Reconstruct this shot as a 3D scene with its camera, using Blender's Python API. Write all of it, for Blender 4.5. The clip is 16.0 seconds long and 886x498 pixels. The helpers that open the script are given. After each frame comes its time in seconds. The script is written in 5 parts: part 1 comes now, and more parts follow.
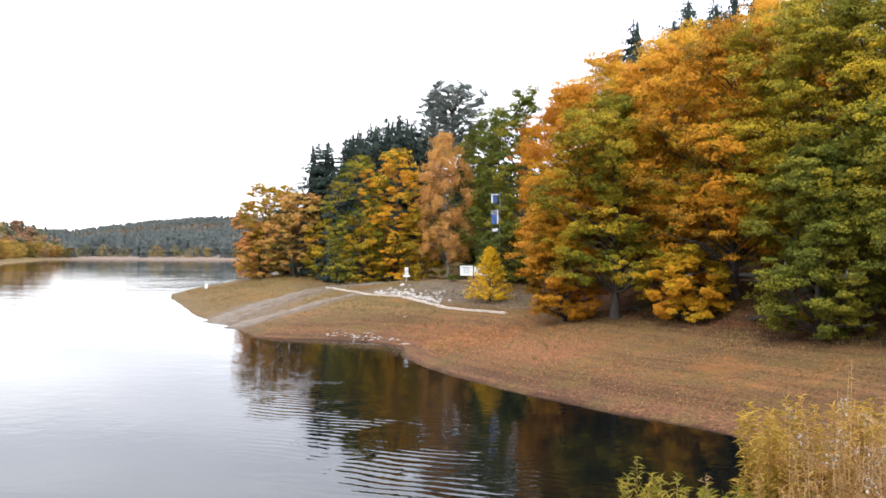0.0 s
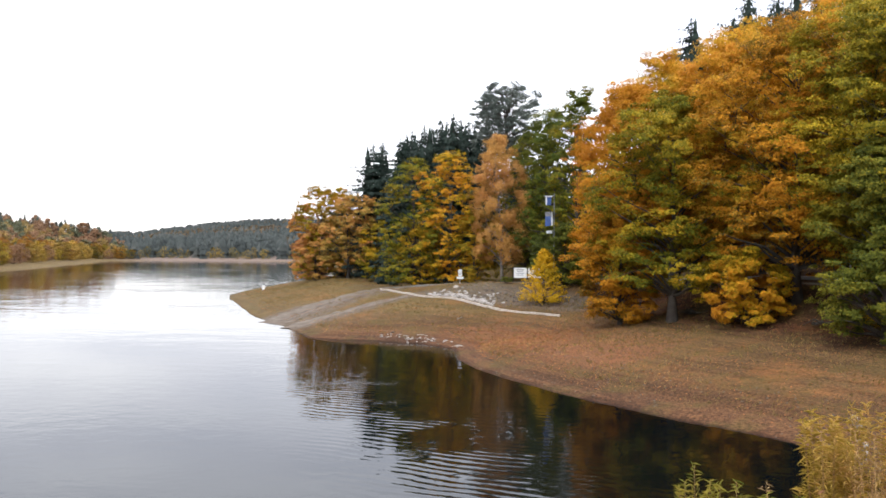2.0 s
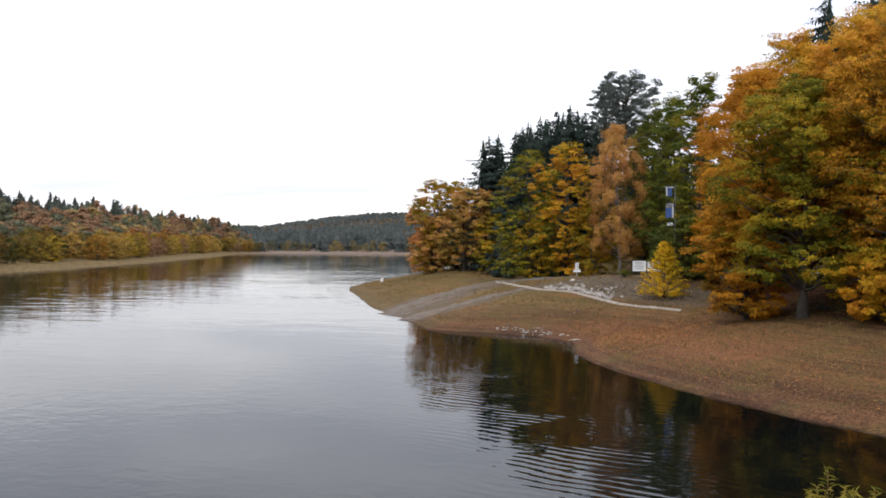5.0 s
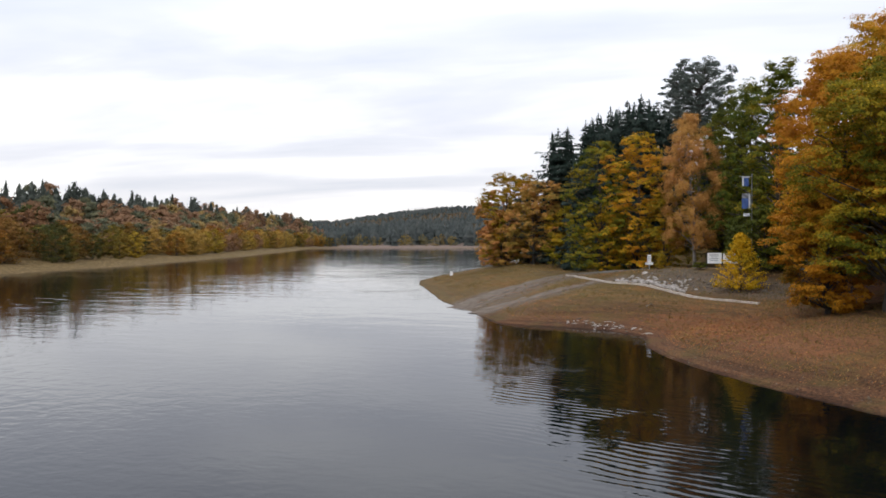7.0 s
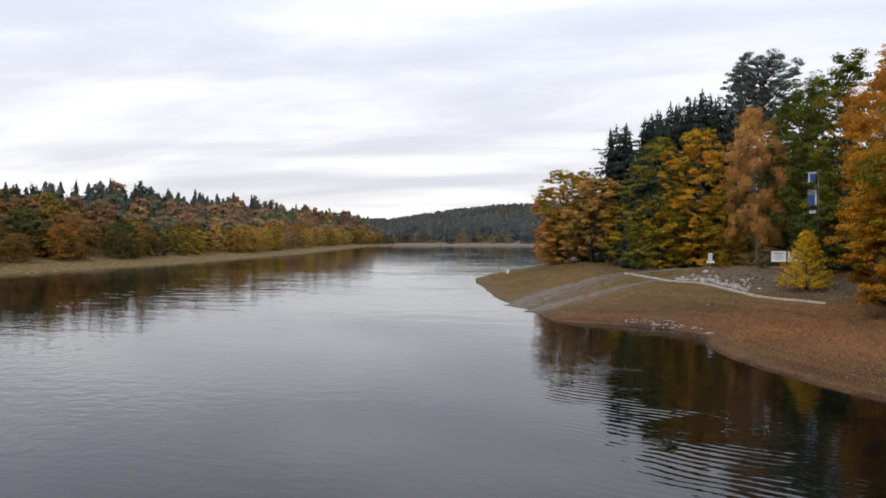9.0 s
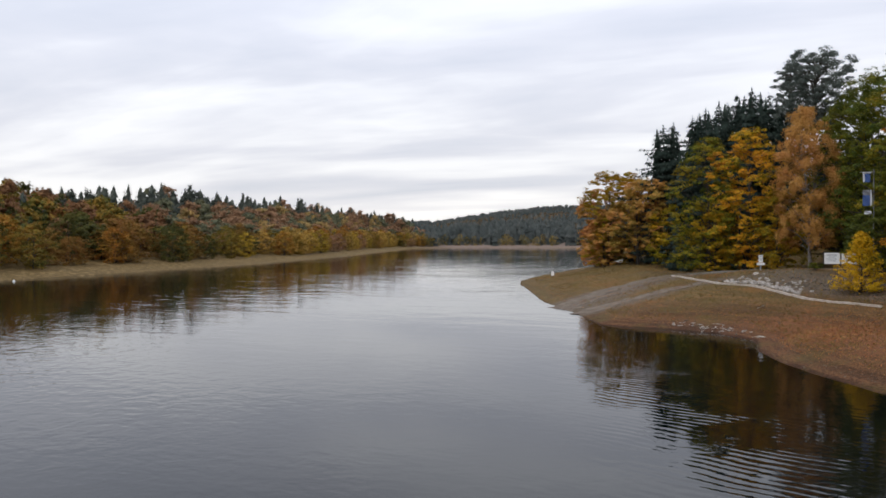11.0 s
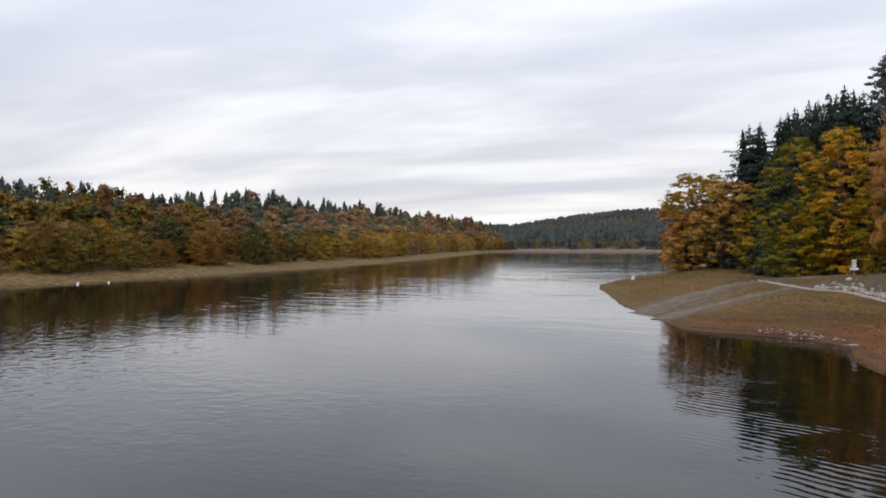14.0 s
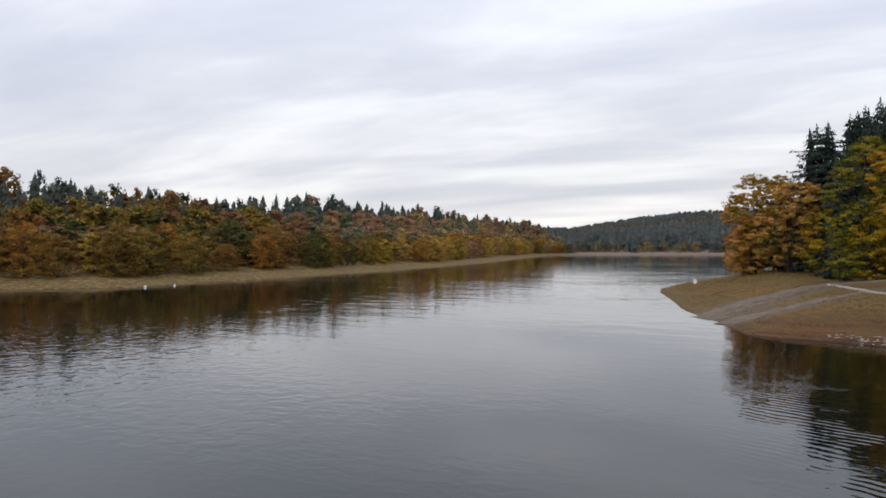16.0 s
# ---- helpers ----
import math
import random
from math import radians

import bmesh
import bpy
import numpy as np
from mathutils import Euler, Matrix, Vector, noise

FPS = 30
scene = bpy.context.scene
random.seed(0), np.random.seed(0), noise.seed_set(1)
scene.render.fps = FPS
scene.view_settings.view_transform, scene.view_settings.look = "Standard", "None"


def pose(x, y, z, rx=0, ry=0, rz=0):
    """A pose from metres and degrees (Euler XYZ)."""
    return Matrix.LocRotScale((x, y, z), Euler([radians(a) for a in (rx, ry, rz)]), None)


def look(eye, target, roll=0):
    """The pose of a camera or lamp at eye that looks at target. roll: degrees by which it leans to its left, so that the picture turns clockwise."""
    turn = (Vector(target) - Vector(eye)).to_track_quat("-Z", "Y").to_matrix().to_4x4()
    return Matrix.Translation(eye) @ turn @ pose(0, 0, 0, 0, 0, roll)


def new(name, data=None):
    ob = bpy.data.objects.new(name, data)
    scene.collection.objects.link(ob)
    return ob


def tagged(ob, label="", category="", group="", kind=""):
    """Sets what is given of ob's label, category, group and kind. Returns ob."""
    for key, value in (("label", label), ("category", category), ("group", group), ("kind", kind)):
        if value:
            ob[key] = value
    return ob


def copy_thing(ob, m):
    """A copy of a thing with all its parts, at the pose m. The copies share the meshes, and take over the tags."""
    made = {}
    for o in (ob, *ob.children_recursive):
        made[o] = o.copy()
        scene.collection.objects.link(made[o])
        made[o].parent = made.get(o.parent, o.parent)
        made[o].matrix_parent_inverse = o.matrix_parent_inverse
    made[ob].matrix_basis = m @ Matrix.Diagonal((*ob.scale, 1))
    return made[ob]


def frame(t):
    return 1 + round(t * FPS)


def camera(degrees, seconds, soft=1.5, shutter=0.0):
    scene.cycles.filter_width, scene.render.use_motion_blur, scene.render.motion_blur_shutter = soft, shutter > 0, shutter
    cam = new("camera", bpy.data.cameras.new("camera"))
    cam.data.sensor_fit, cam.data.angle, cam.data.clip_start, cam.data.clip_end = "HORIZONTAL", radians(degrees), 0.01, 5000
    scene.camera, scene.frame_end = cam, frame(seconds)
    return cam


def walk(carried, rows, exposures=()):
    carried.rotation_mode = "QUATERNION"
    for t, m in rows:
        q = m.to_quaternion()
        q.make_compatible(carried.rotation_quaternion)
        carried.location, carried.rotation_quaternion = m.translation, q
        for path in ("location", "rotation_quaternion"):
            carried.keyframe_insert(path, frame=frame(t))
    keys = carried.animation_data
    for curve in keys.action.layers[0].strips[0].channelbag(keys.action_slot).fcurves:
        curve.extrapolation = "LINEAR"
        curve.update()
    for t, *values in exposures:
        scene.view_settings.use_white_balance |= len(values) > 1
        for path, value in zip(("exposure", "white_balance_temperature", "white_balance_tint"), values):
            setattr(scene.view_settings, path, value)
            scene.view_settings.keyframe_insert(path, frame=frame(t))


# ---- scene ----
# ---- camera and walk: a hand-held pan from the dam crest, 9 m above the water ----
cam = camera(57.6, 16.0, soft=1.7)
PATH = [
    (0.0, pose(0, 0, 9, 90.11, -0.31, -2.07)),
    (0.5, pose(0, 0, 9, 90.18, -0.44, -1.07)),
    (1.0, pose(0, 0, 9, 90.20, -0.42, -0.00)),
    (1.5, pose(0, 0, 9, 90.21, -0.52, 0.80)),
    (2.0, pose(0, 0, 9, 90.23, -0.41, 1.74)),
    (2.5, pose(0, 0, 9, 90.20, -0.29, 2.76)),
    (3.0, pose(0, 0, 9, 90.13, -0.17, 3.92)),
    (3.5, pose(0, 0, 9, 90.04, -0.11, 5.12)),
    (4.0, pose(0, 0, 9, 89.89, -0.23, 6.90)),
    (6.5, pose(0, 0, 9, 89.36, -0.00, 13.59)),
    (7.0, pose(0, 0, 9, 89.21, 0.16, 14.87)),
    (7.5, pose(0, 0, 9, 89.14, 0.19, 15.97)),
    (8.0, pose(0, 0, 9, 89.10, -0.02, 17.03)),
    (8.5, pose(0, 0, 9, 89.05, 0.06, 18.03)),
    (9.0, pose(0, 0, 9, 89.05, 0.13, 18.87)),
    (11.5, pose(0, 0, 9, 89.24, 0.22, 22.80)),
    (12.0, pose(0, 0, 9, 89.21, 0.14, 23.56)),
    (12.5, pose(0, 0, 9, 89.20, 0.21, 24.35)),
    (13.0, pose(0, 0, 9, 89.32, 0.23, 25.34)),
    (13.5, pose(0, 0, 9, 89.43, 0.25, 26.39)),
    (14.0, pose(0, 0, 9, 89.50, 0.22, 27.54)),
    (14.5, pose(0, 0, 9, 89.59, 0.19, 28.59)),
    (15.0, pose(0, 0, 9, 89.68, 0.26, 29.73)),
    (15.5, pose(0, 0, 9, 89.74, 0.29, 30.72)),
    (16.0, pose(0, 0, 9, 89.77, 0.36, 31.65)),
]
EXPOSURES = [(0.0, 0.97), (1.0, 0.82), (2.0, 0.6), (3.0, 0.42), (4.0, 0.2), (6.5, -0.2), (9.0, -0.38), (12.5, -0.46), (16.0, -0.5)]
walk(cam, PATH, EXPOSURES)

# ---- world and sun: bright overcast, cloud bands low over the hills ----
SUN_ELEVATION, SUN_AZIMUTH = 54.0, 205.0


def link(tree, a, out, b, inp):
    tree.links.new(a.outputs[out], b.inputs[inp])


def math_node(tree, op, a, b=None, clamp=False):
    n = tree.nodes.new("ShaderNodeMath")
    n.operation, n.use_clamp = op, clamp
    for i, v in enumerate((a, b)):
        if v is None:
            continue
        if isinstance(v, (int, float)):
            n.inputs[i].default_value = v
        else:
            tree.links.new(v, n.inputs[i])
    return n.outputs[0]


def ramp_node(tree, fac, stops):
    n = tree.nodes.new("ShaderNodeValToRGB")
    els = n.color_ramp.elements
    while len(els) < len(stops):
        els.new(0.5)
    for e, (pos, col) in zip(els, stops):
        e.position, e.color = pos, (*col, 1) if len(col) == 3 else col
    tree.links.new(fac, n.inputs[0])
    return n.outputs[0]


def noise_node(tree, vec, scale, detail=4.0, rough=0.55, distortion=0.0):
    n = tree.nodes.new("ShaderNodeTexNoise")
    n.inputs["Scale"].default_value, n.inputs["Detail"].default_value = scale, detail
    n.inputs["Roughness"].default_value, n.inputs["Distortion"].default_value = rough, distortion
    if vec is not None:
        tree.links.new(vec, n.inputs["Vector"])
    return n.outputs["Fac"]


def mix_node(tree, fac, a, b, blend="MIX"):
    n = tree.nodes.new("ShaderNodeMix")
    n.data_type, n.blend_type = "RGBA", blend
    for sock, v in ((n.inputs[0], fac), (n.inputs[6], a), (n.inputs[7], b)):
        if isinstance(v, (int, float)):
            sock.default_value = v
        elif isinstance(v, tuple):
            sock.default_value = (*v, 1)
        else:
            tree.links.new(v, sock)
    return n.outputs[2]


def scaled(tree, vec, sx, sy, sz):
    n = tree.nodes.new("ShaderNodeMapping")
    n.inputs["Scale"].default_value = (sx, sy, sz)
    tree.links.new(vec, n.inputs["Vector"])
    return n.outputs[0]


def make_world():
    w = bpy.data.worlds.new("overcast_sky")
    scene.world = w
    w.use_nodes = True
    t = w.node_tree
    t.nodes.clear()
    out = t.nodes.new("ShaderNodeOutputWorld")
    bg = t.nodes.new("ShaderNodeBackground")
    coord = t.nodes.new("ShaderNodeTexCoord")
    sep = t.nodes.new("ShaderNodeSeparateXYZ")
    link(t, coord, "Generated", sep, 0)
    sky = t.nodes.new("ShaderNodeTexSky")
    sky.sky_type, sky.sun_disc = "NISHITA", False
    sky.sun_elevation, sky.sun_rotation = radians(SUN_ELEVATION), radians(SUN_AZIMUTH)
    up = math_node(t, "MAXIMUM", sep.outputs[2], 0.0)
    low = math_node(t, "ADD", up, 0.11)
    comb = t.nodes.new("ShaderNodeCombineXYZ")
    t.links.new(math_node(t, "DIVIDE", sep.outputs[0], low), comb.inputs[0])
    t.links.new(math_node(t, "DIVIDE", sep.outputs[1], low), comb.inputs[1])
    flat = comb.outputs[0]
    big = noise_node(t, scaled(t, flat, 0.40, 0.85, 1), 1.0, 5.0, 0.5, 0.4)
    small = noise_node(t, scaled(t, flat, 0.9, 1.9, 1), 1.6, 6.0, 0.6, 0.6)
    cover = math_node(t, "ADD", math_node(t, "MULTIPLY", big, 0.86), math_node(t, "MULTIPLY", small, 0.14))
    cloud = ramp_node(t, cover, [(0.36, (0.78, 0.825, 0.93)), (0.48, (0.92, 0.945, 1.03)), (0.60, (1.16, 1.18, 1.22))])
    # an overcast sky is brighter high up than at the horizon
    lift = ramp_node(t, up, [(0.0, (1.26, 1.19, 1.09)), (0.07, (1.04, 1.02, 1.0)), (0.45, (1.19, 1.24, 1.35)), (1.0, (1.85, 1.87, 1.9))])
    cloud = mix_node(t, 1.0, cloud, lift, "MULTIPLY")
    clear = mix_node(t, 1.0, sky.outputs[0], (0.09, 0.09, 0.09), "MULTIPLY")
    t.links.new(mix_node(t, 0.93, clear, cloud), bg.inputs["Color"])
    bg.inputs["Strength"].default_value = 1.15
    link(t, bg, 0, out, 0)


make_world()
sun = new("sun", bpy.data.lights.new("sun", "SUN"))
sun.data.energy, sun.data.angle, sun.data.color = 1.15, radians(10), (1.0, 0.95, 0.88)
sun.matrix_world = look((0, 0, 60), (0, 0, 0))
_sd = Vector((math.sin(radians(SUN_AZIMUTH)) * math.cos(radians(SUN_ELEVATION)),
              math.cos(radians(SUN_AZIMUTH)) * math.cos(radians(SUN_ELEVATION)), math.sin(radians(SUN_ELEVATION))))
sun.matrix_world = look(tuple(_sd * 80), (0, 0, 0))

# ---- materials ----


def material(name):
    m = bpy.data.materials.new(name)
    m.use_nodes = True
    t = m.node_tree
    bsdf = t.nodes["Principled BSDF"]
    return m, t, bsdf


def position(t):
    return t.nodes.new("ShaderNodeNewGeometry").outputs["Position"]


def bumped(t, bsdf, height, strength, distance):
    b = t.nodes.new("ShaderNodeBump")
    b.inputs["Strength"].default_value, b.inputs["Distance"].default_value = strength, distance
    t.links.new(height, b.inputs["Height"])
    t.links.new(b.outputs[0], bsdf.inputs["Normal"])


def leaf_material(name, colours, patch=0.22, through_light=0.24, spread=0.25, vary=0.45):
    """Leaves: patches of colour over the crown, each leaf a little different, light passing through."""
    m, t, bsdf = material(name)
    geo = t.nodes.new("ShaderNodeNewGeometry")
    info = t.nodes.new("ShaderNodeObjectInfo")
    coord = t.nodes.new("ShaderNodeTexCoord")
    off = t.nodes.new("ShaderNodeVectorMath")
    off.operation = "ADD"
    link(t, coord, "Object", off, 0)
    rnd = t.nodes.new("ShaderNodeCombineXYZ")
    t.links.new(math_node(t, "MULTIPLY", info.outputs["Random"], 90.0), rnd.inputs[0])
    t.links.new(rnd.outputs[0], off.inputs[1])
    patchy = noise_node(t, off.outputs[0], patch, 3.0, 0.6)
    f = math_node(t, "ADD", math_node(t, "MULTIPLY", math_node(t, "SUBTRACT", patchy, 0.5), 2.2), 0.5)
    f = math_node(t, "ADD", f, math_node(t, "MULTIPLY", math_node(t, "SUBTRACT", geo.outputs["Random Per Island"], 0.5), spread * 2))
    f = math_node(t, "ADD", f, math_node(t, "MULTIPLY", math_node(t, "SUBTRACT", info.outputs["Random"], 0.5), 0.35), clamp=True)
    n = len(colours)
    col = ramp_node(t, f, [(0.1 + 0.8 * i / (n - 1), c) for i, c in enumerate(colours)])
    hsv = t.nodes.new("ShaderNodeHueSaturation")
    t.links.new(col, hsv.inputs["Color"])
    t.links.new(math_node(t, "ADD", math_node(t, "MULTIPLY", geo.outputs["Random Per Island"], vary), 1.0 - vary / 2), hsv.inputs["Value"])
    t.links.new(hsv.outputs[0], bsdf.inputs["Base Color"])
    bsdf.inputs["Roughness"].default_value = 0.7
    bsdf.inputs["Specular IOR Level"].default_value = 0.08
    trans = t.nodes.new("ShaderNodeBsdfTranslucent")
    t.links.new(hsv.outputs[0], trans.inputs["Color"])
    mix = t.nodes.new("ShaderNodeMixShader")
    mix.inputs[0].default_value = through_light
    t.links.new(bsdf.outputs[0], mix.inputs[1])
    t.links.new(trans.outputs[0], mix.inputs[2])
    t.links.new(mix.outputs[0], t.nodes["Material Output"].inputs[0])
    return m


def mottled(name, colours, scale=1.0, rough=0.9, bump=0.3, bump_dist=0.02, fine=12.0, coords="Object"):
    """Two-scale mottled surface."""
    m, t, bsdf = material(name)
    vec = position(t) if coords == "World" else t.nodes.new("ShaderNodeTexCoord").outputs["Object"]
    a = noise_node(t, vec, scale, 5.0, 0.6)
    b = noise_node(t, vec, scale * fine, 3.0, 0.6)
    f = math_node(t, "ADD", math_node(t, "MULTIPLY", a, 0.65), math_node(t, "MULTIPLY", b, 0.35))
    n = len(colours)
    col = ramp_node(t, f, [(0.33 + 0.34 * i / max(n - 1, 1), c) for i, c in enumerate(colours)])
    t.links.new(col, bsdf.inputs["Base Color"])
    bsdf.inputs["Roughness"].default_value = rough
    bumped(t, bsdf, b, bump, bump_dist)
    return m


GREEN, OLIVE, YELLOW = (0.090, 0.100, 0.010), (0.20, 0.165, 0.011), (0.47, 0.30, 0.017)
ORANGE, RUST = (0.50, 0.228, 0.015), (0.38, 0.145, 0.014)
LEAF = {
    "oak_orange": leaf_material("oak_leaves_orange", [OLIVE, YELLOW, ORANGE, ORANGE, RUST]),
    "oak_deep": leaf_material("oak_leaves_deep_orange", [(0.180, 0.117, 0.013), (0.369, 0.153, 0.011), ORANGE, RUST]),
    "oak_mixed": leaf_material("oak_leaves_green_and_gold", [GREEN, OLIVE, (0.25, 0.18, 0.012), (0.38, 0.24, 0.014), (0.42, 0.20, 0.013)]),
    "oak_green": leaf_material("oak_leaves_green", [(0.046, 0.058, 0.014), (0.078, 0.092, 0.014), (0.115, 0.119, 0.015), (0.189, 0.159, 0.016)]),
    "oak_olive": leaf_material("oak_leaves_olive", [(0.111, 0.111, 0.013), (0.202, 0.169, 0.013), (0.293, 0.215, 0.014), (0.429, 0.273, 0.017)]),
    "oak_gold": leaf_material("oak_leaves_gold", [OLIVE, (0.234, 0.162, 0.013), (0.333, 0.180, 0.013), (0.414, 0.180, 0.011)]),
    "maple_yellow": leaf_material("maple_leaves_yellow", [(0.42, 0.29, 0.015), (0.56, 0.34, 0.015), (0.62, 0.36, 0.015)]),
    "oak_amber": leaf_material("oak_leaves_amber", [(0.30, 0.21, 0.018), (0.50, 0.30, 0.024), (0.57, 0.285, 0.024), (0.48, 0.20, 0.020)]),
    "oak_russet": leaf_material("oak_leaves_russet", [(0.26, 0.185, 0.036), (0.42, 0.24, 0.055), (0.51, 0.24, 0.068), (0.44, 0.18, 0.062)]),
    "birch": leaf_material("birch_leaves_copper", [(0.40, 0.22, 0.055), (0.50, 0.268, 0.075), (0.45, 0.21, 0.065)]),
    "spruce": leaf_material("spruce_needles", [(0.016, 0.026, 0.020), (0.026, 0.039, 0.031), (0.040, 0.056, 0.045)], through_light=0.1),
    "pine": leaf_material("pine_needles", [(0.065, 0.080, 0.070), (0.095, 0.113, 0.098), (0.13, 0.15, 0.13)], through_light=0.1),
    "oak_fresh": leaf_material("oak_leaves_fading_green", [(0.055, 0.079, 0.014), (0.089, 0.109, 0.014), (0.158, 0.149, 0.014), (0.257, 0.178, 0.014)]),
    # needles lightened towards grey: the haze over the hill is in this colour
    "spruce_hazed": leaf_material("hazed_spruce_needles", [(0.046, 0.055, 0.044), (0.064, 0.073, 0.059), (0.088, 0.096, 0.078)], through_light=0.1),
    "far_gold": leaf_material("straw_gold_leaves", [(0.26, 0.18, 0.05), (0.40, 0.25, 0.055), (0.46, 0.27, 0.06)]),
    # three leaf colours paled and greyed to carry the haze over distant woods
    "russet_hazed": leaf_material("hazed_russet_leaves", [(0.20, 0.122, 0.072), (0.26, 0.148, 0.082), (0.30, 0.17, 0.093)], spread=0.12, vary=0.2),
    "straw_hazed": leaf_material("hazed_straw_leaves", [(0.25, 0.185, 0.075), (0.36, 0.24, 0.085), (0.42, 0.27, 0.10)], spread=0.15, vary=0.25),
    "grey_green_hazed": leaf_material("hazed_grey_green_leaves", [(0.095, 0.105, 0.068), (0.125, 0.13, 0.077), (0.16, 0.15, 0.082)], spread=0.15, vary=0.25),
    "red": leaf_material("beech_leaves_red_brown", [(0.125, 0.066, 0.034), (0.18, 0.088, 0.042), (0.225, 0.118, 0.055)]),
    "willow": leaf_material("willow_leaves", [(0.32, 0.235, 0.04), (0.48, 0.33, 0.055), (0.57, 0.39, 0.09), (0.46, 0.27, 0.08)], patch=1.4),
    "willow_green": leaf_material("willow_leaves_greenish", [(0.17, 0.19, 0.03), (0.30, 0.27, 0.04), (0.44, 0.34, 0.06)], patch=1.4),
    "dry": leaf_material("dry_stalks", [(0.30, 0.18, 0.07), (0.38, 0.24, 0.10), (0.27, 0.125, 0.06)], patch=1.2),
    "litter": leaf_material("fallen_leaves", [(0.19, 0.075, 0.030), (0.33, 0.13, 0.045), (0.36, 0.19, 0.065)], patch=0.15, through_light=0.1),
    "grass": leaf_material("dry_grass", [(0.13, 0.10, 0.03), (0.20, 0.145, 0.05), (0.27, 0.19, 0.08)], patch=0.1, through_light=0.2),
    "far_mixed": leaf_material("opposite_olive_leaves", [(0.085, 0.083, 0.020), (0.17, 0.125, 0.024), (0.27, 0.155, 0.028)]),
    "far_orange": leaf_material("opposite_orange_leaves", [(0.202, 0.138, 0.024), (0.314, 0.149, 0.024), (0.280, 0.109, 0.022)]),
    "far_rust": leaf_material("opposite_rust_leaves", [(0.13, 0.088, 0.022), (0.21, 0.115, 0.026), (0.19, 0.085, 0.025)]),
    "far_green": leaf_material("opposite_green_leaves", [(0.040, 0.046, 0.015), (0.062, 0.064, 0.017), (0.10, 0.085, 0.019)]),
    "far_yellow": leaf_material("opposite_yellow_leaves", [(0.224, 0.172, 0.024), (0.347, 0.241, 0.030), (0.426, 0.265, 0.030)]),
    "wood_mix": leaf_material("mixed_woodland", [(0.039, 0.060, 0.021), (0.090, 0.092, 0.024), (0.146, 0.121, 0.024), (0.213, 0.132, 0.024), (0.224, 0.098, 0.024)], patch=0.085),
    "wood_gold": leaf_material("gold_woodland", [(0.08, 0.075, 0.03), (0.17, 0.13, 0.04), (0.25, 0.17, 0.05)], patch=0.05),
    # far ridge foliage: distance haze is put into these two desaturated palettes
    "autumn_hazed": leaf_material("hazed_autumn_leaves", [(0.09, 0.075, 0.05), (0.13, 0.10, 0.06), (0.16, 0.105, 0.06)], patch=0.04),
    "conifer_hazed": leaf_material("hazed_conifer_needles", [(0.047, 0.055, 0.052), (0.063, 0.071, 0.066), (0.090, 0.091, 0.080)], patch=0.012, through_light=0.1, spread=0.15, vary=0.3),
}
BARK = mottled("oak_bark", [(0.024, 0.018, 0.014), (0.046, 0.037, 0.028), (0.08, 0.068, 0.055)], 2.0, 0.95, 0.6, 0.03)
BARK_PALE = mottled("birch_bark", [(0.07, 0.055, 0.045), (0.17, 0.15, 0.13), (0.32, 0.29, 0.26)], 2.5, 0.85, 0.4, 0.02)
DRIFTWOOD = mottled("weathered_wood", [(0.20, 0.17, 0.13), (0.34, 0.30, 0.25), (0.45, 0.42, 0.37)], 3.0, 0.9, 0.5, 0.01)
CONCRETE = mottled("pale_concrete", [(0.32, 0.27, 0.22), (0.46, 0.40, 0.34), (0.56, 0.50, 0.44)], 0.8, 0.9, 0.3, 0.01)
RAMP_GREY = mottled("worn_ramp_gravel", [(0.078, 0.050, 0.028), (0.115, 0.085, 0.060), (0.165, 0.135, 0.106)], 0.8, 0.95, 0.4, 0.02, 8.0, "World")
ASPHALT = mottled("old_asphalt", [(0.085, 0.075, 0.062), (0.12, 0.108, 0.092), (0.15, 0.135, 0.118)], 0.3, 0.9, 0.3, 0.01, 20.0, "World")
STONE_PALE = mottled("pale_rock", [(0.20, 0.175, 0.15), (0.33, 0.30, 0.27), (0.46, 0.43, 0.40)], 1.5, 0.9, 0.5, 0.03)
STONE_GREY = mottled("grey_rock", [(0.07, 0.054, 0.040), (0.11, 0.088, 0.068), (0.16, 0.132, 0.104)], 1.5, 0.95, 0.5, 0.03)
WHITE_PAINT = mottled("white_enamel", [(0.72, 0.72, 0.70), (0.80, 0.80, 0.79), (0.84, 0.84, 0.83)], 1.2, 0.45, 0.05, 0.002)
GREY_METAL = mottled("galvanised_steel", [(0.30, 0.31, 0.32), (0.42, 0.43, 0.44), (0.50, 0.51, 0.52)], 3.0, 0.5, 0.1, 0.002)
PRINT_GREY = mottled("printed_grey", [(0.16, 0.17, 0.19), (0.22, 0.23, 0.25)], 2.0, 0.5, 0.02, 0.001)
BLUE_CLOTH = mottled("blue_banner_cloth", [(0.035, 0.075, 0.21), (0.05, 0.10, 0.28), (0.07, 0.13, 0.34)], 1.0, 0.8, 0.2, 0.01)
WHITE_CLOTH = mottled("white_banner_cloth", [(0.55, 0.57, 0.60), (0.66, 0.68, 0.71)], 1.0, 0.8, 0.2, 0.01)

